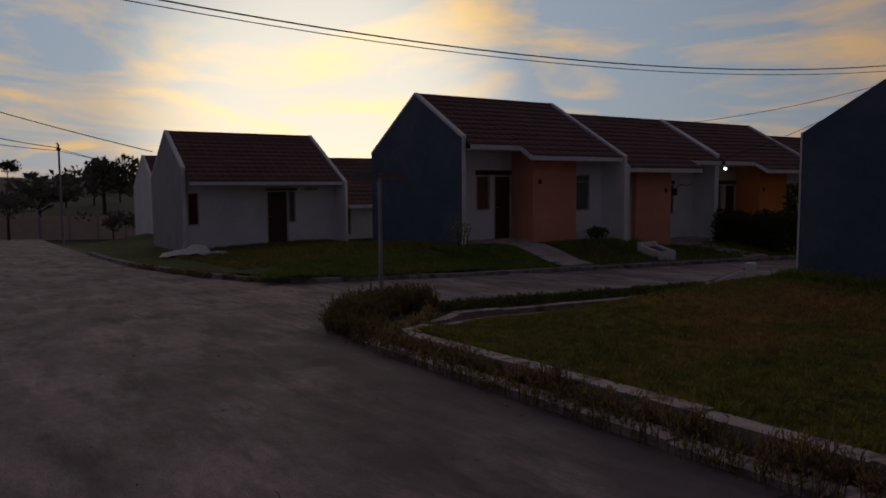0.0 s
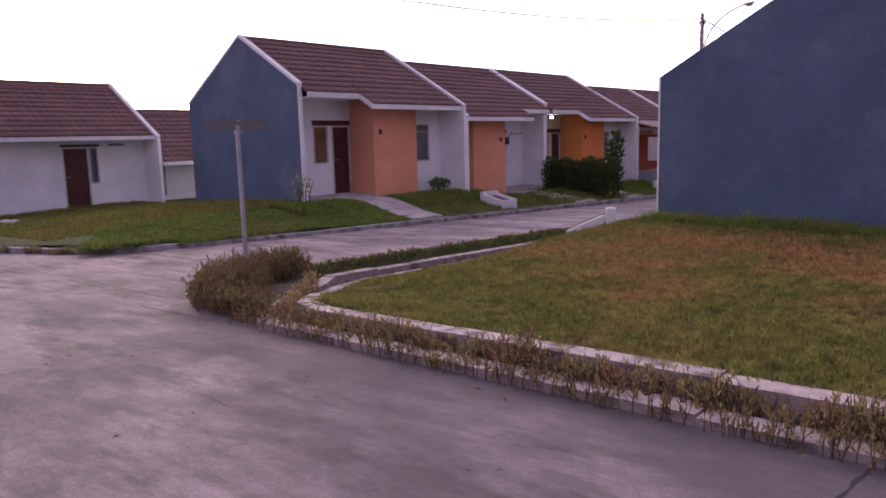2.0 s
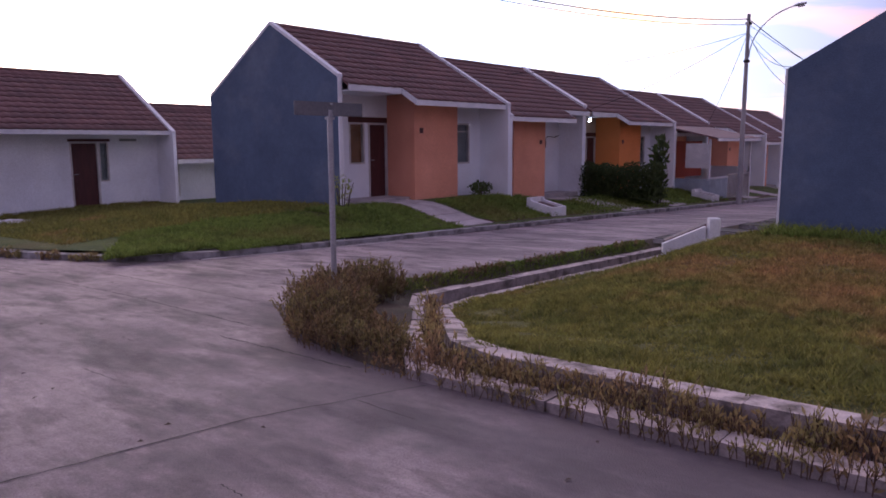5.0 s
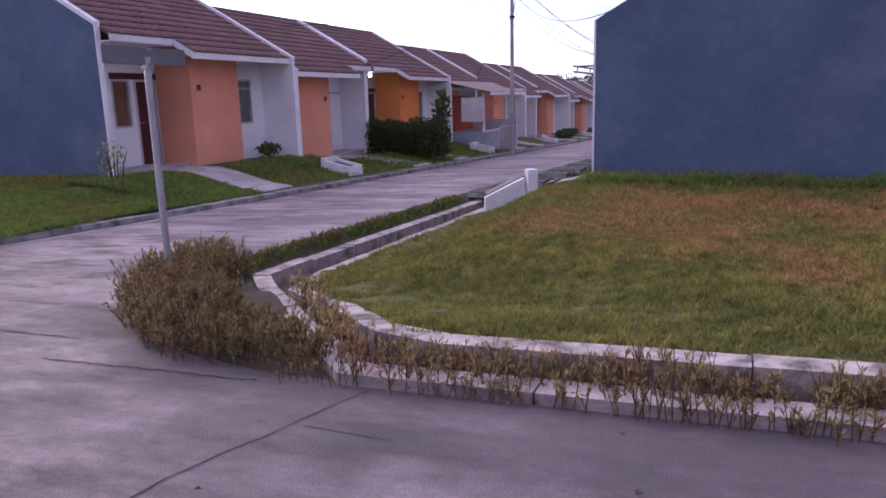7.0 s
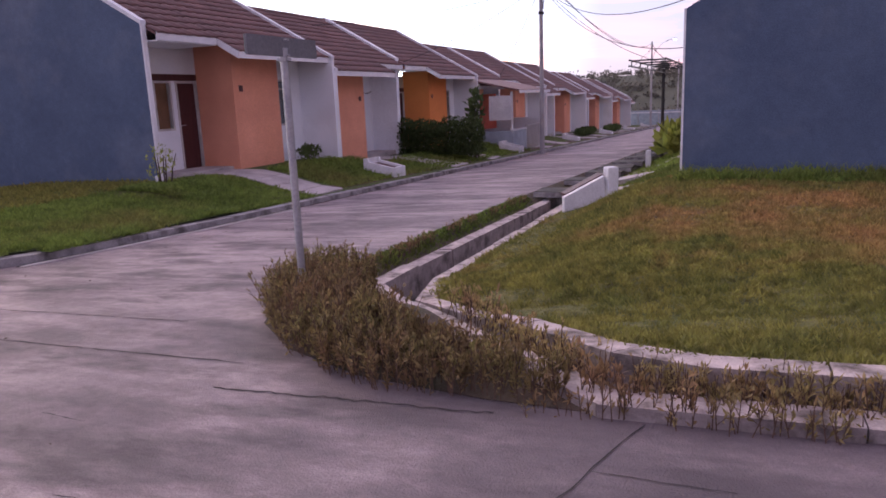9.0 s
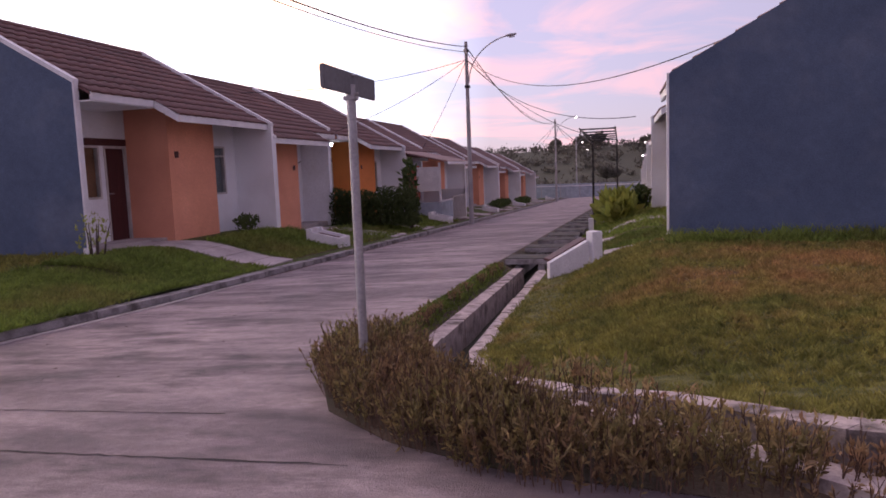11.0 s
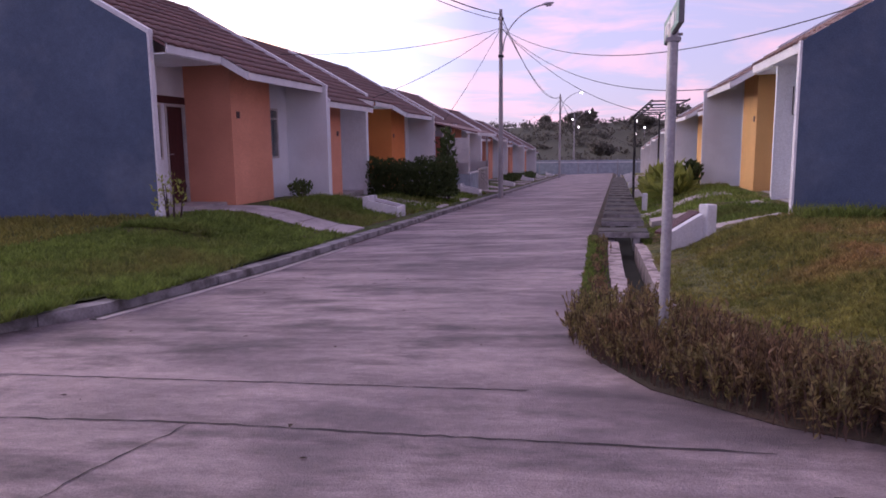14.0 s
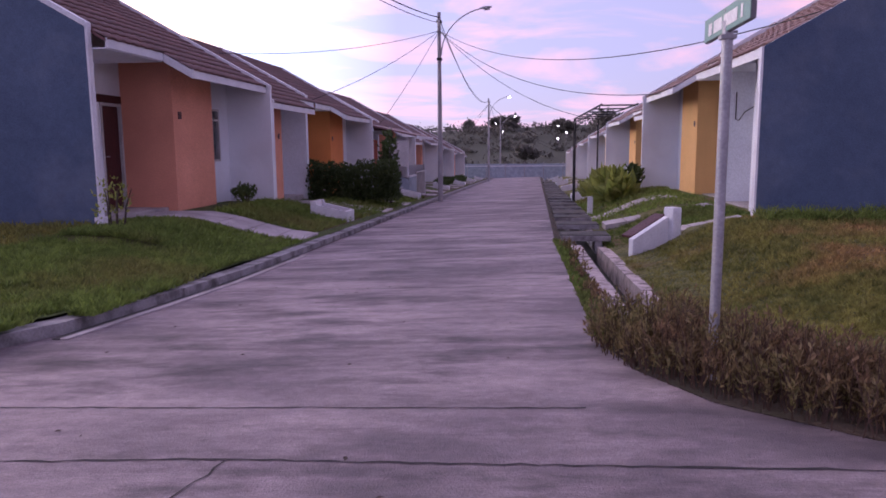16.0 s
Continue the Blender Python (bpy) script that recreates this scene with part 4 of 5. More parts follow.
grass("grass", (-15.3, 11.55, -12.42, 12.88, lambda x, y: True), lawn_left_z, 7000, 0.08, BLADE_LUSH, 41, "green lawn grass beside the garden path")
grass("grass", (-25, 5.0, -15.3, 11.6, lambda x, y: y > 5.2), lawn_left_z, 36000, 0.09, BLADE, 35, "rough dry grass of the corner plot")
grass("grass", (-14.6, 14.3, -12.6, 17.3, lambda x, y: True), lawn_left_z, 9000, 0.09, BLADE_LUSH, 36, "green lawn grass before the house")
grass("grass", (-14.6, 17.6, -12.6, 30.0, lambda x, y: True), lawn_left_z, 14000, 0.1, BLADE_LUSH, 37, "green lawn grass before the houses")
grass("grass", (-7.2, 16.8, -4.4, 34.0, lambda x, y: x > -7.2 + rx(y)), lawn_right_z, 14000, 0.09, BLADE_LUSH, 38, "green lawn grass before the right row")
grass("grass", (-7.2, 12.9, -4.4, 15.9, lambda x, y: True), lawn_right_z, 9000, 0.06, BLADE_LUSH, 39, "green lawn grass between two paths")

# ---------------------------------------------------------------- signpost
sx, sy = -7.56, 5.0
sg = empty("street_sign", sx, sy, gz(sx, sy), "green street name sign on a galvanised steel post", "street sign")
zb = gz(sx, sy)
bm = bmesh.new(); tube(bm, [(0, 0, -0.1), (0, 0, 0.9), (0, 0, 1.80 - zb)], 0.029, 14)
part("post", bm, STEEL, sg)
bm = bmesh.new(); tube(bm, [(0, 0, 1.80 - zb), (0, 0, 1.815 - zb)], 0.031, 14)
part("post_cap", bm, STEEL, sg)
plate = part("plate", boxes((-0.012, -0.43, 1.755 - zb, 0.012, 0.43, 1.89 - zb), bevel=0.004), SIGNBACK, sg, "dark grey sheet back")
part("sign_face", boxes((-0.016, -0.425, 1.76 - zb, -0.0125, 0.425, 1.885 - zb)), SIGNGREEN, plate, "green enamel face")
bm = bmesh.new()
for k, (a, b) in enumerate([(-0.33, -0.26), (-0.22, -0.06), (-0.02, 0.22), (0.28, 0.31)]):
    box(bm, -0.0185, -b, 1.785 - zb, -0.0165, -a, 1.85 - zb)
part("lettering", bm, LETTER, plate, "white unreadable lettering")
for zz in (1.76, 1.87):
    bm = bmesh.new(); tube(bm, [(-0.02, 0, zz - zb), (0.05, 0, zz - zb)], 0.008, 6)
    part("bolt", bm, STEEL, sg)
part("clamp", boxes((-0.04, -0.035, 1.72 - zb, 0.04, 0.035, 1.745 - zb), bevel=0.004), STEEL, sg)


# ---------------------------------------------------------------- power poles and cables
def street_lamp(x, y, top, base, arm=1.55, lit=False, label="grey power pole with a curved lamp arm"):
    root = empty("street_lamp", x, y, base, label, "street lamp", "street lamps")
    h = top - base
    bm = bmesh.new(); tube(bm, [(0, 0, -0.3), (0, 0, h * 0.5), (0, 0, h)], [0.105, 0.085, 0.065], 12)
    part("pole", bm, POLE, root)
    pts = []
    for k in range(13):
        a = k / 12 * math.radians(78)
        pts.append((0.08 + arm * (1 - math.cos(a)) / (1 - math.cos(math.radians(78))) , 0, h - 1.6 + 1.7 * math.sin(a) / math.sin(math.radians(78))))
    bm = bmesh.new(); tube(bm, pts, 0.024, 8)
    part("lamp_arm", bm, STEEL, root)
    ex, _, ez = pts[-1]
    bm = bmesh.new(); tube(bm, [(ex - 0.05, 0, ez), (ex + 0.1, 0, ez + 0.02), (ex + 0.38, 0, ez + 0.05)], [0.03, 0.06, 0.035], 10)
    head = part("lamp_head", bm, STEEL, root)
    bm = bmesh.new(); tube(bm, [(ex + 0.1, 0, ez - 0.06), (ex + 0.32, 0, ez - 0.03)], 0.03 if not lit else 0.07, 8)
    part("bulb", bm, FARLAMP if lit else FRAME, head)
    for zz in (0.35, 1.75):
        part("bracket", boxes((-0.09, -0.09, h - zz - 0.05, 0.11, 0.09, h - zz + 0.05), bevel=0.01), BLACK, root)
    for sgn in (-1, 1):
        bm = bmesh.new(); tube(bm, [(0, 0.1 * sgn, h - 0.5), (0, 0.1 * sgn, h - 0.38), (0, 0.1 * sgn, h - 0.3)], [0.035, 0.05, 0.03], 8)
        part("insulator", bm, FRAME, root)
    return root


street_lamp(-11.82, 28.99, 6.29, gz(-11.82, 28.99) - 0.02)
street_lamp(-11.6, 66.0, 5.5, gz(-11.6, 66.0) - 0.02, lit=True, label="grey power pole with a lit curved lamp arm")
street_lamp(-11.3, 92.0, 4.9, gz(-11.3, 90.0) - 0.4, lit=True, label="grey power pole with a lit curved lamp arm")
street_lamp(-60.0, 4.78, 5.2, gz(-60, 4.8) - 0.4, arm=-1.5, label="slim power pole with a lamp arm beyond the main road")
street_lamp(-15.0, -7.5, 7.0, gz(-15, -7.5), label="grey power pole beside the main road")


def cable(a, b, sag, r=0.011, n=28):
    a, b = Vector(a), Vector(b)
    pts = []
    for k in range(n + 1):
        t = k / n
        p = a.lerp(b, t)
        p.z -= sag * 4 * t * (1 - t)
        pts.append(p)
    bm = bmesh.new()
    tube(bm, pts, r, 5)
    return tagged(part("power_cable", bm, CABLE), "black overhead power cable sagging between poles", "cable", "overhead cables")


P1 = (-11.82, 28.99)
cable((*P1, 6.1), (-15.0, -7.5, 6.9), 1.35, 0.018)
cable((*P1, 5.9), (-15.05, -7.5, 6.75), 1.3, 0.012)
cable((*P1, 6.1), (-11.6, 66.0, 5.3), 1.2, 0.018)
cable((*P1, 5.9), (-11.6, 66.0, 5.1), 0.9)
cable((-11.6, 66, 5.3), (-11.3, 92, 4.7), 0.8, 0.02)
for hx, hy, hz, sag in ((-15.5, 23.2, 2.6, 0.25), (-17.5, 21.0, 3.9, 0.3), (-15.6, 34.6, 2.0, 0.2), (-5.6, 17.4, 2.3, 0.75), (-5.3, 26.0, 2.0, 0.8), (-4.2, 12.0, 3.1, 0.9)):
    cable((*P1, 5.6), (hx, hy, hz), sag, 0.01)
for hx, hy in ((-15.5, 57), (-15.5, 69), (-5.6, 57), (-5.6, 72)):
    cable((-11.6, 66, 5.0), (hx, hy, 0.9), 0.4, 0.012)
cable((-60, 4.78, 4.9), (-36, -14, 8.6), 0.7, 0.03)
cable((-60, 4.78, 4.7), (-36, -14, 7.3), 0.7, 0.025)
cable((-60, 4.78, 4.9), (-32, 10, 2.6), 0.5, 0.02)
cable((-60, 4.78, 4.7), (-32, 13, 2.2), 0.4, 0.02)
cable((-31, 6.2, 3.3), (-36, -14, 10.4), 0.5, 0.02)

# ---------------------------------------------------------------- garden paths, bins and drains on the left
def slab_path(name, x0, x1, ya, yb, zf, n, label, group):
    root = empty(name, x0, ya, zf(x0, ya), label, "path", group)
    for k in range(n):
        a = x0 + (x1 - x0) * k / n
        b = x0 + (x1 - x0) * (k + 1) / n
        lo, hi = min(a, b) + 0.012, max(a, b) - 0.012
        z1, z2 = zf(lo, (ya + yb) / 2) + 0.035, zf(hi, (ya + yb) / 2) + 0.035
        bm = bmesh.new()
        prism(bm, [(lo - x0, z1 - 0.2), (lo - x0, z1), (hi - x0, z2), (hi - x0, z2 - 0.2)], 0, yb - ya, "y")
        bmesh.ops.translate(bm, verts=bm.verts, vec=(0, 0, -zf(x0, ya)))
        part("slab", bm, PATHSLAB, root)
    return root


for i in range(0, ROWS_N, 2):
    y0 = Y1 + BAY * i
    slab_path("garden_path", -15.5, -12.45, y0 + 1.2, y0 + 2.3, lawn_left_z, 6, "pale concrete slab path from door to street", "garden paths")
    y1 = Y1 + BAY * (i + 2)
    slab_path("garden_path", -15.5, -12.45, y1 - 2.3, y1 - 1.2, lawn_left_z, 6, "pale concrete slab path from door to street", "garden paths")


def bin_box(x, y, f, zf, label):
    """A low masonry refuse box with sloping sides, open above."""
    z = zf(x, y) - 0.14
    root = empty("refuse_box", x, y, z, label, "refuse box", "refuse boxes")
    for yy in (-0.36, 0.28):
        bm = bmesh.new()
        prism(bm, [(0, -0.25), (0, 0.44), (f * 0.12, 0.44), (f * 0.14, 0.36), (f * 0.85, 0.20), (f * 0.85, -0.35)], yy, yy + 0.08, "y")
        part("side_wall", bm, TRIM, root)
    a, b = sorted((0.0, f * 0.08))
    part("back_wall", boxes((a, -0.277, -0.25, b, 0.277, 0.44)), TRIM, root)
    a, b = sorted((f * 0.77, f * 0.85))
    part("front_wall", boxes((a, -0.277, -0.4, b, 0.277, 0.2)), TRIM, root)
    a, b = sorted((f * 0.1, f * 0.76))
    bm = bmesh.new()
    prism(bm, [(f * 0.1, 0.3), (f * 0.76, 0.15), (f * 0.76, 0.12), (f * 0.1, 0.27)], -0.27, 0.27, "y")
    part("cover", bm, DOOR, root, "dark sagging cover inside the box")
    return root


for i in range(6):
    yy = Y1 + BAY * (1 + 2 * i) - 0.25
    bin_box(-13.45, yy, 1, lawn_left_z, "low white masonry refuse box with a dark cover")
    if i:
        bin_box(-6.25 + rx(yy), yy, -1, lawn_right_z, "low white masonry refuse box beside the ditch")


def soil_z(x, y):
    return gz(x, y) + 0.012


sheet("drain_left", [(-11.82, 86), (-12.08, 12.5), (-12.1, 11.9), (-12.9, 11.9), (-12.9, 86)], lambda x, y: gz(x, y) + 0.004 + (lawn_left_z(-12.9, y) + 0.03 - gz(x, y)) * smooth(12.25, 12.9, -x), 1.2, SOIL, "dark earth drain beside the left kerb", "drain")
for i in range(12):
    yy = 15.0 + i * BAY
    if i % 2 == 0:
        pit = part("drain_block", boxes((-12.5, yy - 2.9 if i else 12.0, gz(-12.3, yy) - 0.1, -12.13, yy - 2.0 if i else 12.8, gz(-12.3, yy - 2.5) + 0.05)), DITCH)
        tagged(pit, "dark solid block at the drain's mouth", "drain", kind="structure")
        

# ---------------------------------------------------------------- right side: slabs over the ditch, low wall, paths, pergola
yy = 13.6
rr = random.Random(8)
while yy < 60:
    z = gz(-7.6, yy)
    w = rr.uniform(0.55, 0.9)
    sl = empty("ditch_slab", -7.57 + rx(yy), yy, z - 0.06, "dark weathered slab bridging the ditch", "slab", "ditch slabs")
    part("deck", boxes((-0.42, -w / 2, 0.03, 0.42, w / 2, 0.1), bevel=0.012), DITCH, sl)
    part("edge", boxes((-0.42, -w / 2 - 0.05, 0.0, 0.42, -w / 2 - 0.004, 0.085)), KERB_GREY, sl)
    yy += w + rr.uniform(0.9, 1.7)
kerb("ditch_edge_outer", [(-7.78, 13.25), (-6.33, 80)], 0.1, -0.12, 2.0, KERB_GREY, "grey ditch edge", -1, near=(0, 30))
kerb("ditch_edge_inner", [(-7.38, 13.25), (-5.93, 80)], 0.12, -0.08, 2.0, KERB_GREY, "grey ditch edge", -1, near=(0, 30))
wing = empty("low_wall", -6.95, 11.6, -0.19, "low white-painted sloping wing wall with a raised end", "low wall")
wing.rotation_euler = (0, 0, math.atan2(0.42, 0.64))
bm = bmesh.new()
prism(bm, [(-0.06, -0.75), (-0.06, 0.0), (0.0, 0.02), (0.62, 0.30), (0.66, -0.7)], 0, 0.1, "y")
bmesh.ops.bevel(bm, geom=bm.edges[:], offset=0.008, segments=1, affect='EDGES')
part("wall_body", bm, TRIM, wing)
part("end_block", boxes((0.665, -0.05, -0.7, 0.84, 0.16, 0.43), bevel=0.012), TRIM, wing, "squared white end block")
bm = bmesh.new()
prism(bm, [(0.0, 0.035), (0.64, 0.325), (0.64, 0.29), (0.0, 0.0)], 0.104, 0.32, "y")
part("cover", bm, DOOR, wing, "dark brown sloping cover board")
slab_path("garden_path", -5.15, -6.5, 12.35, 12.85, lambda x, y: 0.02 + (x + 5.15) * 0.2, 5, "pale concrete slab path from the gable corner", "garden paths")
slab_path("garden_path", -4.7, -6.9, 16.0, 16.7, lambda x, y: -0.08 + (x + 4.7) * 0.19, 5, "pale concrete slab path from door to street", "garden paths")
for i in (1, 3, 5, 7, 9):
    slab_path("garden_path", -5.0 + rx(11.7 + BAY * i), -7.15 + rx(11.7 + BAY * i), 11.73 + BAY * i + 1.2, 11.73 + BAY * i + 2.0, lawn_right_z, 5, "pale concrete slab path from door to street", "garden paths")
perg = empty("pergola", -6.8, 22.0, gz(-6.8, 22), "bare black steel pergola frame", "pergola")
z = gz(-6.8, 22)
for px, py in ((-0.05, 4.0), (-0.05, 3.5), (0.75, 4.0)):
    bm = bmesh.new(); tube(bm, [(px, py, -0.5), (px, py, 2.1 - z)], 0.03, 6)
    part("post", bm, BLACK, perg)
for q, zt in ((-0.05, 2.1), (-0.05, 1.97), (0.75, 2.1)):
    bm = bmesh.new(); tube(bm, [(q, 4.0, zt - z), (q, -4.4, zt - z)], 0.022, 6)
    part("beam", bm, BLACK, perg)
for k in range(6):
    bm = bmesh.new(); tube(bm, [(-0.05, 4.0 - k * 1.6, 2.1 - z), (0.75, 4.0 - k * 1.6, 2.1 - z)], 0.018, 6)
    part("crossbar", bm, BLACK, perg)
    bm = bmesh.new(); tube(bm, [(-0.05, 4.0 - k * 1.6, 2.1 - z), (-0.05, 4.0 - k * 1.6, 1.97 - z)], 0.014, 6)
    part("strut", bm, BLACK, perg)


def bush(name, x, y, zf, rx, ry, h, n, leaf, mat, label, seed, flat=False):
    z = zf(x, y)
    root = empty(name, x, y, z, label, "plant")
    rs = np.random.RandomState(seed)
    p = []
    while len(p) < n:
        a = rs.uniform(-1, 1, 3)
        a[2] = (a[2] + 1) / 2
        if flat:
            k = 1.0 if max(abs(a[0]), abs(a[1])) < 0.97 else 0.7
            ok = a[2] < k * (0.88 + 0.3 * noise.noise((a[0] * rx * 2 + seed, a[1] * ry * 2, 0)))
        else:
            ok = a[0] ** 2 + a[1] ** 2 + (2 * a[2] - 1) ** 2 < 1 + 0.5 * noise.noise((a[0] * 2 + seed, a[1] * 2, a[2] * 2))
        if ok and rs.uniform() < 0.35 + max(abs(a[0]), abs(a[1]), a[2]):
            p.append((a[0] * rx, a[1] * ry, a[2] * h))
    leaf_cloud("foliage", p, leaf, mat, root, upright=0.4, seed=seed)
    bm = bmesh.new()
    for k in range(5):
        a = rs.uniform(-0.4, 0.4, 2)
        tube(bm, [(a[0] * rx, a[1] * ry, -0.1), (a[0] * rx * 1.4, a[1] * ry * 1.4, h * 0.4), (a[0] * rx * 2, a[1] * ry * 2, h * 0.75)], [0.02, 0.014, 0.006], 5)
    part("stem", bm, BARK, root)
    return root


bush("hedge", -13.95, 23.45, lawn_left_z, 1.45, 0.5, 1.3, 9000, 0.10, HEDGE, "dark green hedge running from the house wall to the street", 41, flat=True)
bush("column_shrub", -13.02, 24.3, lawn_left_z, 0.3, 0.3, 2.45, 330, 0.2, HEDGE, "tall narrow sparse leafy shrub beside the hedge", 42)
bush("garden_plants", -6.05, 22.2, lawn_right_z, 0.5, 1.5, 0.6, 420, 0.5, LEAF, "bright green leafy garden plants under the pergola", 43)
bush("garden_plants", -6.1, 24.8, lawn_right_z, 0.45, 1.2, 0.5, 300, 0.45, LEAF, "bright green leafy garden plants under the pergola", 44)
bush("dark_shrub", -5.35, 22.4, lawn_right_z, 0.25, 0.3, 0.75, 500, 0.13, HEDGE, "small dark shrub against the front wall", 45)
bush("house_weed", -14.9, 16.6, lawn_left_z, 0.22, 0.5, 0.4, 260, 0.1, HEDGE, "weedy tuft against the house wall", 46)
bush("garden_plants", -13.6, 47.0, lawn_left_z, 0.6, 2.0, 0.5, 1200, 0.16, HEDGE, "low green garden plants before the far houses", 47)
bush("garden_plants", -13.6, 58.0, lawn_left_z, 0.6, 2.0, 0.5, 1000, 0.18, HEDGE, "low green garden plants before the far houses", 48)
bush("yellow_flower_weed", -14.95, 11.35, lawn_left_z, 0.3, 0.25, 0.8, 130, 0.07, LEAF, "sparse tall weed with yellow leaves by the gable corner", 49)
p2 = empty("bollard", -6.75, 20.9, lawn_right_z(-6.75, 20.9), "short white-painted garden post", "bollard")
part("post", boxes((-0.07, -0.07, -0.1, 0.07, 0.07, 0.5), bevel=0.015), TRIM, p2)

# electric meter with its cable, and the loose cable of the right row
me_ = empty("electric_meter", -16.39, 22.0, 1.45, "dark electric meter on a front wall with a loose cable", "meter")
part("meter_box", boxes((0.0, -0.1, -0.13, 0.09, 0.1, 0.13), bevel=0.012), BLACK, me_)
bm = bmesh.new(); tube(bm, [(0.03, 0.05, 0.12), (0.03, 0.3, 0.28), (0.03, 0.7, 0.24), (0.03, 1.0, 0.3)], 0.012, 6)
part("loose_cable", bm, CABLE, me_)
bm = bmesh.new(); tube(bm, [(-4.0, 17.33, 2.3), (-4.0, 17.33, 1.72), (-3.93, 17.32, 1.7), (-3.82, 17.3, 1.88), (-3.65, 17.3, 1.98), (-3.35, 17.33, 1.98)], 0.012, 6)
tagged(part("wall_cable", bm, CABLE), "loose black cable hanging on a white side wall", "cable")

# ---------------------------------------------------------------- carport of the fourth house
cp = empty("carport", -13.1, 31.6, gz(-13, 31.6), "low blue-grey carport wall with gate, canopy and white awning", "carport")
z = gz(-13, 31.6)
cb = -0.62 - z
part("low_wall", boxes((-0.1, -2.4, -0.5, 0.0, -0.4, 1.25 - 0.2)), BLUEGREY, cp)
part("wall_cap", boxes((-0.13, -2.43, 1.05, 0.03, -0.37, 1.11), bevel=0.008), TRIM, cp)
part("side_wall", boxes((-2.1, -2.4, -0.5, -0.1, -2.3, 1.05)), BLUEGREY, cp)
part("side_wall", boxes((-2.1, 2.3, -0.5, 0.0, 2.4, 1.45)), WHITE, cp)
gate = part("gate_frame", boxes((-0.05, -0.38, 0.0, -0.01, -0.34, 1.2), (-0.05, 2.26, 0.0, -0.01, 2.3, 1.2), (-0.05, -0.34, 1.16, -0.01, 2.26, 1.2), (-0.05, -0.34, 0.0, -0.01, 2.26, 0.04)), FRAME, cp, "pale steel sliding gate")
for k in range(16):
    part("gate_bar", boxes((-0.04, -0.2 + k * 0.155, 0.04, -0.02, -0.17 + k * 0.155, 1.16)), FRAME, gate)
bm = bmesh.new()
prism(bm, [(-2.2, 3.3), (0.35, 2.72), (0.35, 2.66), (-2.2, 3.24)], -2.6, 2.5, "y")
part("canopy", bm, TILE, cp, "shallow brown tiled canopy")
part("canopy_fascia", boxes((0.33, -2.6, 2.58, 0.37, 2.5, 2.7)), TRIM, cp)
for q in (-2.35, 2.35):
    part("post", boxes((-0.1, q - 0.05, 1.0, -0.02, q + 0.05, 2.66)), TRIM, cp)
part("awning_sheet", boxes((-1.0, -2.5, 1.5, -0.03, -2.47, 2.5)), TARP, cp, "white hanging sheet")
part("red_panel", boxes((-2.25, -0.9, 1.0, -2.2, 2.2, 2.6)), RED, cp, "red-painted wall panel")

# ---------------------------------------------------------------- sheet on the lawn, step, far fence, trees
bm = bmesh.new()
bmesh.ops.create_grid(bm, x_segments=26, y_segments=20, size=1.0)
for v in bm.verts:
    x, y = v.co.x * 0.55, v.co.y * 1.15
    e = max(0.0, 1 - (v.co.x ** 2 + v.co.y ** 2) * 0.7)
    v.co = (x + 0.1 * noise.noise((x * 2, y * 2, 5)), y, 0.035 + e * (0.22 + 0.45 * noise.noise((x * 1.6, y * 1.6, 1))) * (1 if y < 0.3 else 0.4) + 0.05 * noise.noise((x * 6, y * 6, 2)))
for fc in bm.faces:
    fc.smooth = True
tp = part("plastic_sheet", bm, TARP)
tp.location = (-22.6, 6.0, lawn_left_z(-22.6, 6.0) + 0.02)
tp.rotation_euler = (0, 0, radians(-20))
tp.modifiers.new("thickness", 'SOLIDIFY').thickness = 0.01
tagged(tp, "crumpled pale plastic sheet lying on the lawn", "plastic sheet")

fence = tagged(empty("far_fence", -10, 84, gz(-10, 84), "grey-blue precast fence across the street's end", "fence"), kind="")
for k in range(12):
    x = -16 + k * 2.2
    part("fence_panel", boxes((x - 1.05 + 10 - 0.0, -0.05, -0.4, x + 1.05 + 10, 0.05, 1.6)), BLUEGREY, fence)
    part("fence_post", boxes((x + 1.06 + 10, -0.09, -0.4, x + 1.14 + 10, 0.09, 1.75)), POLE, fence)
part("fence_rail", boxes((-7.1, -0.1, 1.3, 19.2, -0.055, 1.4)), TRIM, fence)
lf = empty("far_wall", -66, 4, gz(-60, 4) - 0.2, "pale low boundary wall beyond the main road", "wall")
for k in range(22):
    y = -18 + k * 2.2
    part("wall_panel", boxes((-0.06, y, -0.6, 0.06, y + 2.05, 1.7)), CREAM, lf)
    part("wall_post", boxes((-0.12, y + 2.06, -0.6, 0.12, y + 2.19, 1.9)), GREYWALL, lf)
house("white house with a plain gable beyond the corner plot", -38.0, 7.4, 1, 1, 2.0, -0.75, WHITE, WHITE, kind="flat", group="rear house row")


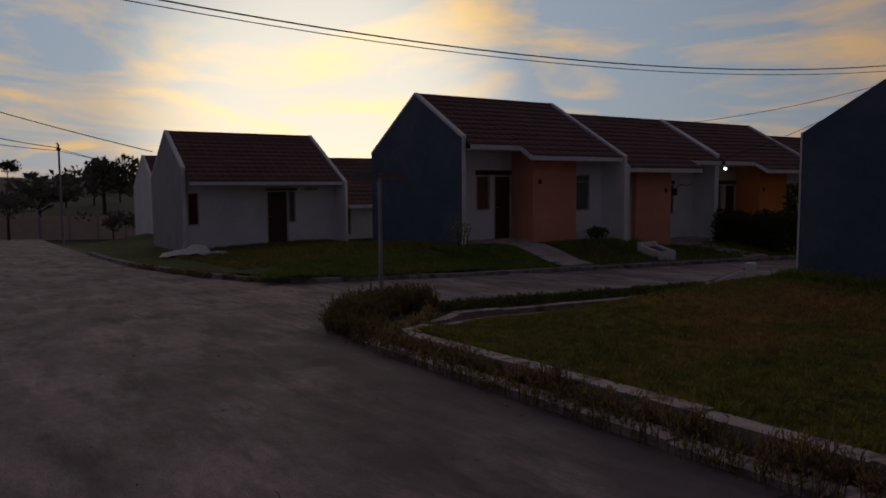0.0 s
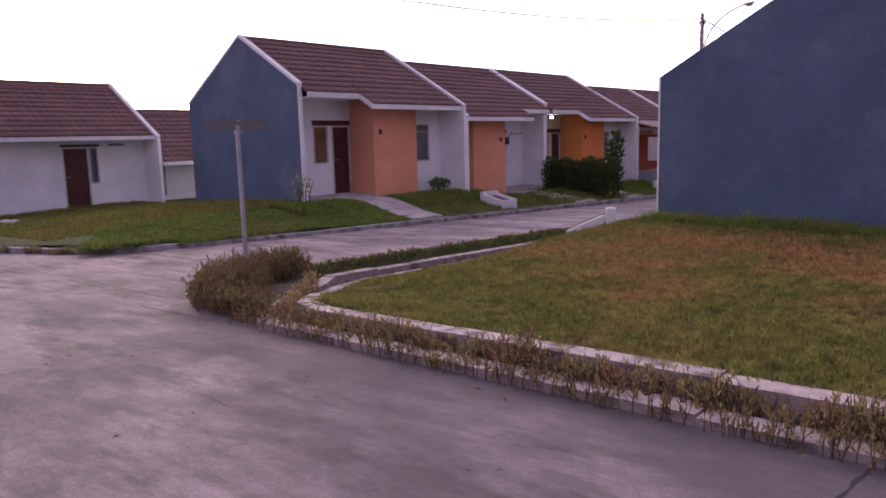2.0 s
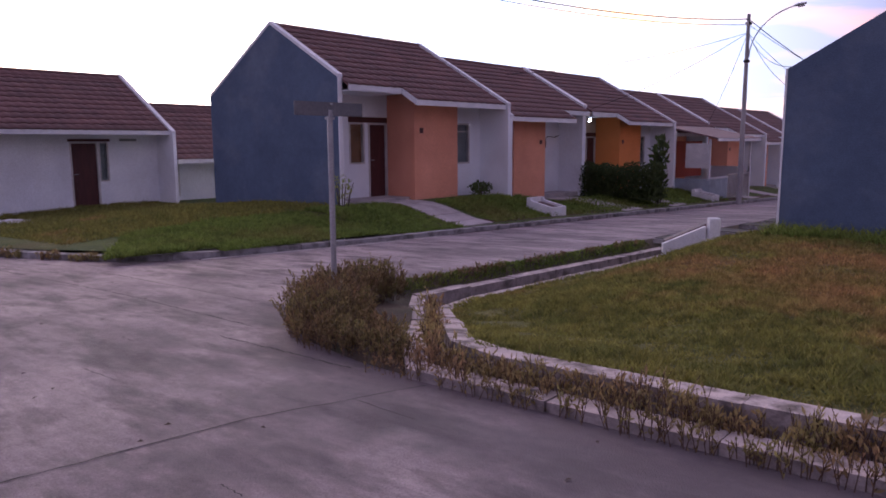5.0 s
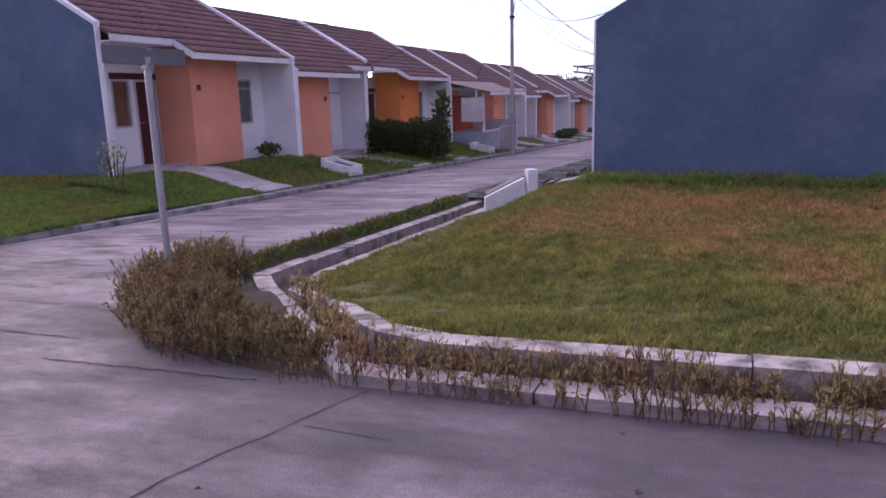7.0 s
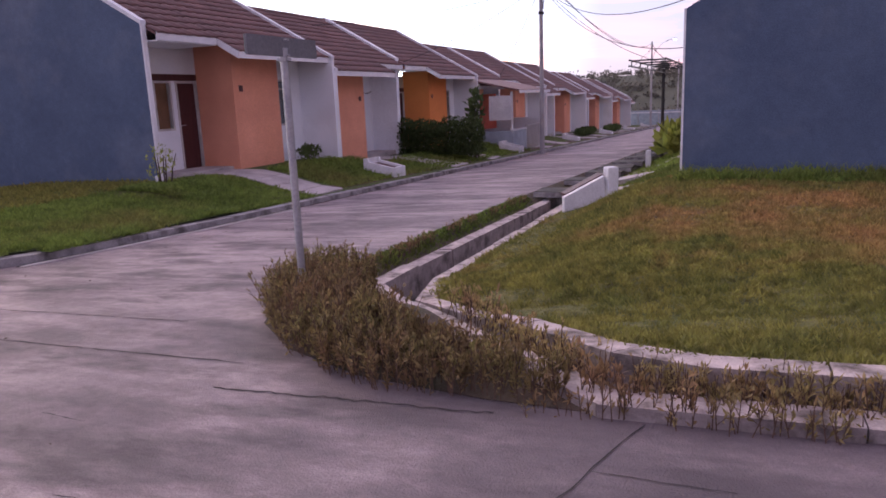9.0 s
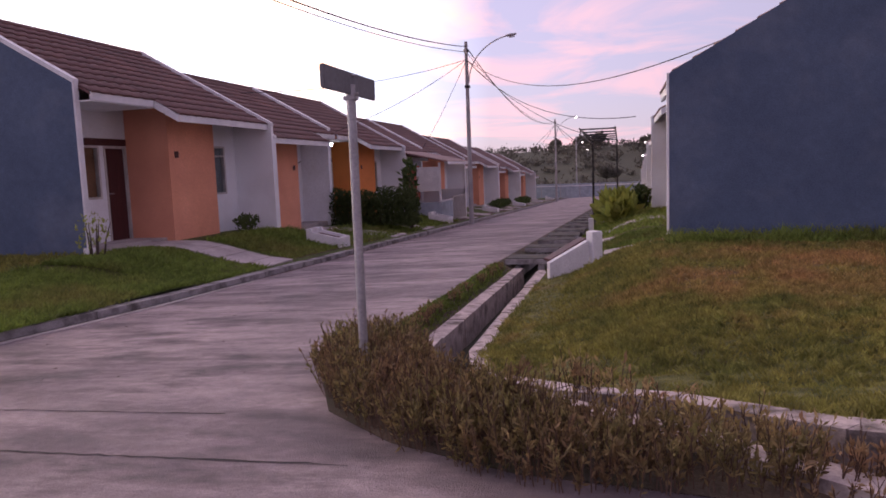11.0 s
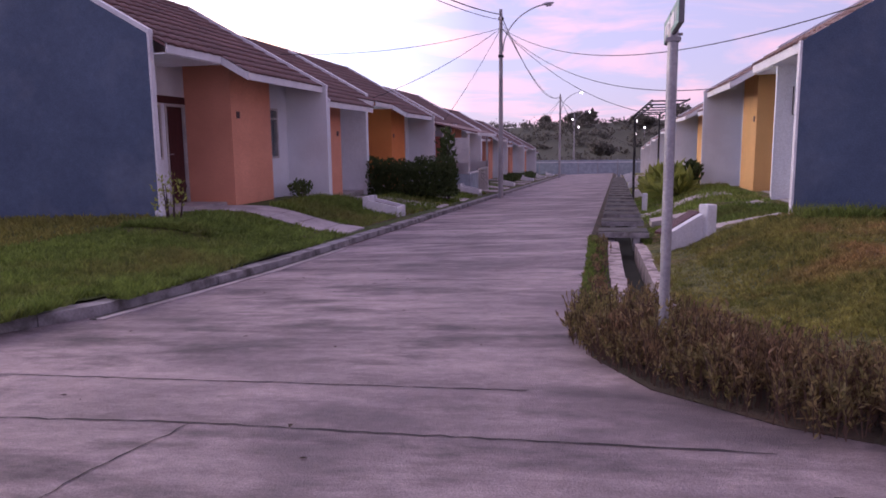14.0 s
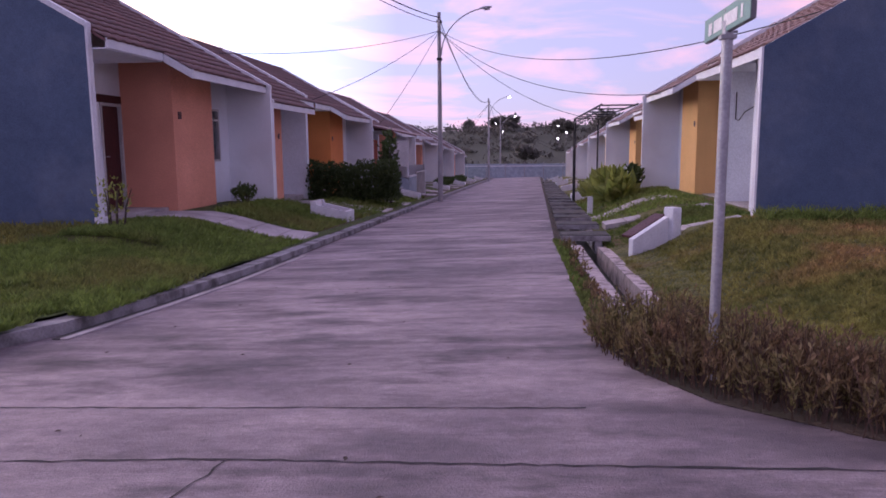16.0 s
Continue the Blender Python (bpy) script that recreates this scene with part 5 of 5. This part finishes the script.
def tree(x, y, z, h, r, seed, n=500, leaf=0.5):
    root = empty("tree", x, y, z, "distant leafy tree, its leaf colour greyed for haze", "tree", "distant trees")
    rs = np.random.RandomState(seed)
    bm = bmesh.new()
    tube(bm, [(0, 0, -0.5), (rs.normal(0, 0.1), 0, h * 0.35), (rs.normal(0, 0.3), rs.normal(0, 0.3), h * 0.7)], [h * 0.035, h * 0.025, h * 0.01], 7)
    for k in range(4):
        a = rs.uniform(0, 6.28)
        tube(bm, [(0, 0, h * (0.3 + 0.08 * k)), (math.cos(a) * r * 0.6, math.sin(a) * r * 0.6, h * (0.5 + 0.1 * k))], [h * 0.014, h * 0.005], 5)
    part("trunk", bm, BARK, root)
    p = []
    blobs = [(rs.normal(0, r * 0.5), rs.normal(0, r * 0.5), h * rs.uniform(0.45, 0.85), r * rs.uniform(0.35, 0.65)) for _ in range(9)]
    for k in range(n):
        b = blobs[rs.randint(9)]
        d = rs.normal(size=3); d /= np.linalg.norm(d)
        q = b[3] * rs.uniform(0.6, 1.05)
        p.append((b[0] + d[0] * q, b[1] + d[1] * q, b[2] + d[2] * q * 0.75))
    leaf_cloud("crown", p, leaf, HAZED_LEAF, root, upright=0.1, seed=seed)
    return root


rt = random.Random(77)
scrub = []
rsw = np.random.RandomState(70)
for k in range(900):
    x, y = rsw.uniform(-95, 75), 93 + 112 * rsw.uniform() ** 0.8
    r = rsw.uniform(0.5, 1.3)
    for q in rsw.normal(0, 0.5, (34, 3)):
        scrub.append((x + q[0] * r * 1.5, y + q[1] * r, terrain_z(x, y) + abs(q[2]) * r * 1.3))
tagged(leaf_cloud("far_scrub", scrub, 0.6, HAZED_LEAF, None, upright=0.2, seed=71), "grey-green scrub covering the hillside, leaf colour greyed for haze", "scrub", kind="stuff")
for k in range(26):
    x = rt.uniform(-75, 60); y = rt.uniform(110, 205)
    h = rt.uniform(1.8, 3.2)
    tree(x, y, terrain_z(x, y), h, h * 0.6, 100 + k, 420, 0.75 + y * 0.002)
for k in range(45):
    x = rt.uniform(-300, -85); y = rt.uniform(-60, 75)
    h = rt.uniform(3.5, 6.5)
    tree(x, y, terrain_z(x, y), h, h * 0.6, 300 + k, 380, 0.8 - x * 0.001)
tree(-115, 14.5, terrain_z(-115, 14.5), 9.0, 4.6, 401, 1600, 0.7)
tree(-58, 1.2, gz(-58, 1.2), 3.4, 1.3, 402, 500, 0.3)
tree(-50, 7.0, gz(-50, 7), 2.0, 0.9, 403, 300, 0.3)
tree(-46, 8.0, gz(-46, 8), 1.8, 0.8, 404, 300, 0.3)
tree(-1.0, 62.0, lawn_right_z(-1, 62), 6.4, 1.9, 405, 1100, 0.4)
for k in range(14):
    x = rt.uniform(-60, 30); y = rt.uniform(120, 195)
    fl = empty("far_lamp", x, y, terrain_z(x, y), "tiny lit lamp among far trees", "lamp", "far lamps")
    bm = bmesh.new(); tube(bm, [(0, 0, -0.5), (0, 0, 1.6)], 0.06, 6)
    part("post", bm, POLE, fl)
    bm = bmesh.new(); bmesh.ops.create_uvsphere(bm, u_segments=8, v_segments=6, radius=0.17, matrix=Matrix.Translation((0, 0, 1.75)))
    part("bulb", bm, FARLAMP, fl)
for x, y in ((-150, 9.5), (-152, 10.8), (-150, 14.2)):
    fl = empty("far_lamp", x, y, terrain_z(x, y), "tiny lit lamp among far trees", "lamp", "far lamps")
    bm = bmesh.new(); tube(bm, [(0, 0, -0.5), (0, 0, 1.4)], 0.06, 6)
    part("post", bm, POLE, fl)
    bm = bmesh.new(); bmesh.ops.create_uvsphere(bm, u_segments=8, v_segments=6, radius=0.25, matrix=Matrix.Translation((0, 0, 1.6)))
    part("bulb", bm, FARLAMP, fl)


# ---------------------------------------------------------------- joints, cracks and litter on the road
TAR = material("dark_joint_filler", (0.045, 0.04, 0.042), 0.9)


def crack(name, pts, w, label, jit=0.012, seed=0, n=40):
    rs = np.random.RandomState(seed)
    line = cut_line(pts, 0, line_length(pts), n)
    v, f = [], []
    for k, (x, y) in enumerate(line):
        a = Vector(line[max(k - 1, 0)]); c = Vector(line[min(k + 1, n)])
        d = (c - a).normalized()
        o = rs.normal(0, jit)
        ww = w * rs.uniform(0.4, 1.3)
        for sgn in (-1, 1):
            px, py = x - d.y * (o + sgn * ww / 2), y + d.x * (o + sgn * ww / 2)
            v.append((px, py, gz(px, py) + 0.0035))
    f = [(2 * k, 2 * k + 1, 2 * k + 3, 2 * k + 2) for k in range(len(line) - 1)]
    return tagged(from_arrays(name, v, f, TAR), label, "road joint", kind="structure")


crack("road_joint", [(-14.0, 3.7), (-10.0, 3.86), (-7.2, 3.78)], 0.015, "dark filled joint between concrete slabs", 0.006, 1, 90)
crack("road_joint", [(-7.1, 3.4), (-5.5, 3.42)], 0.016, "dark filled joint between concrete slabs", 0.008, 2, 40)
crack("road_joint", [(-4.83, 3.46), (-5.15, 2.4), (-5.6, -2.0)], 0.010, "dark filled joint between concrete slabs", 0.006, 3, 60)
crack("road_joint", [(-0.3, 3.46), (-0.5, 1.0), (-0.8, -2.0)], 0.012, "dark filled joint between concrete slabs", 0.006, 4, 60)
crack("road_joint", [(-9.94, 3.84), (-10.05, 3.2), (-10.2, 1.0)], 0.010, "dark filled joint between concrete slabs", 0.008, 5, 40)
for k in range(16):
    yy = 5.9 + k * 2.45 if k else 4.53
    crack("road_joint", [(-12.0, yy + 0.03), (-8.3, yy)], 0.010 + 0.0006 * yy, "fine transverse joint across the side street", 0.005, 10 + k, 50)
for k in range(14):
    rs = np.random.RandomState(60 + k)
    x, y = rs.uniform(-11, 1), rs.uniform(0.9, 3.3)
    L = rs.uniform(0.15, 0.7)
    crack("road_crack", [(x, y), (x - L, y + rs.normal(0.03, 0.02))], 0.006, "short hairline crack in the concrete", 0.004, 80 + k, 10)
rs = np.random.RandomState(9)
v, f = [], []
for k in range(170):
    x, y = rs.uniform(-11.8, 0), rs.uniform(0.5, 11)
    if y > 3.4 and not -11.8 < x < -8.4:
        continue
    s_ = rs.uniform(0.008, 0.026); a = rs.uniform(0, 6.28)
    n = len(v); z = gz(x, y) + 0.004
    v += [(x + s_ * math.cos(a), y + s_ * math.sin(a), z), (x - s_ * 0.5 * math.sin(a), y + s_ * 0.5 * math.cos(a), z + 0.008), (x - s_ * math.cos(a), y - s_ * math.sin(a), z), (x + s_ * 0.5 * math.sin(a), y - s_ * 0.5 * math.cos(a), z + 0.003)]
    f.append((n, n + 1, n + 2, n + 3))
tagged(from_arrays("litter", v, f, BARK), "scattered dry leaf bits on the road", "litter", kind="stuff")
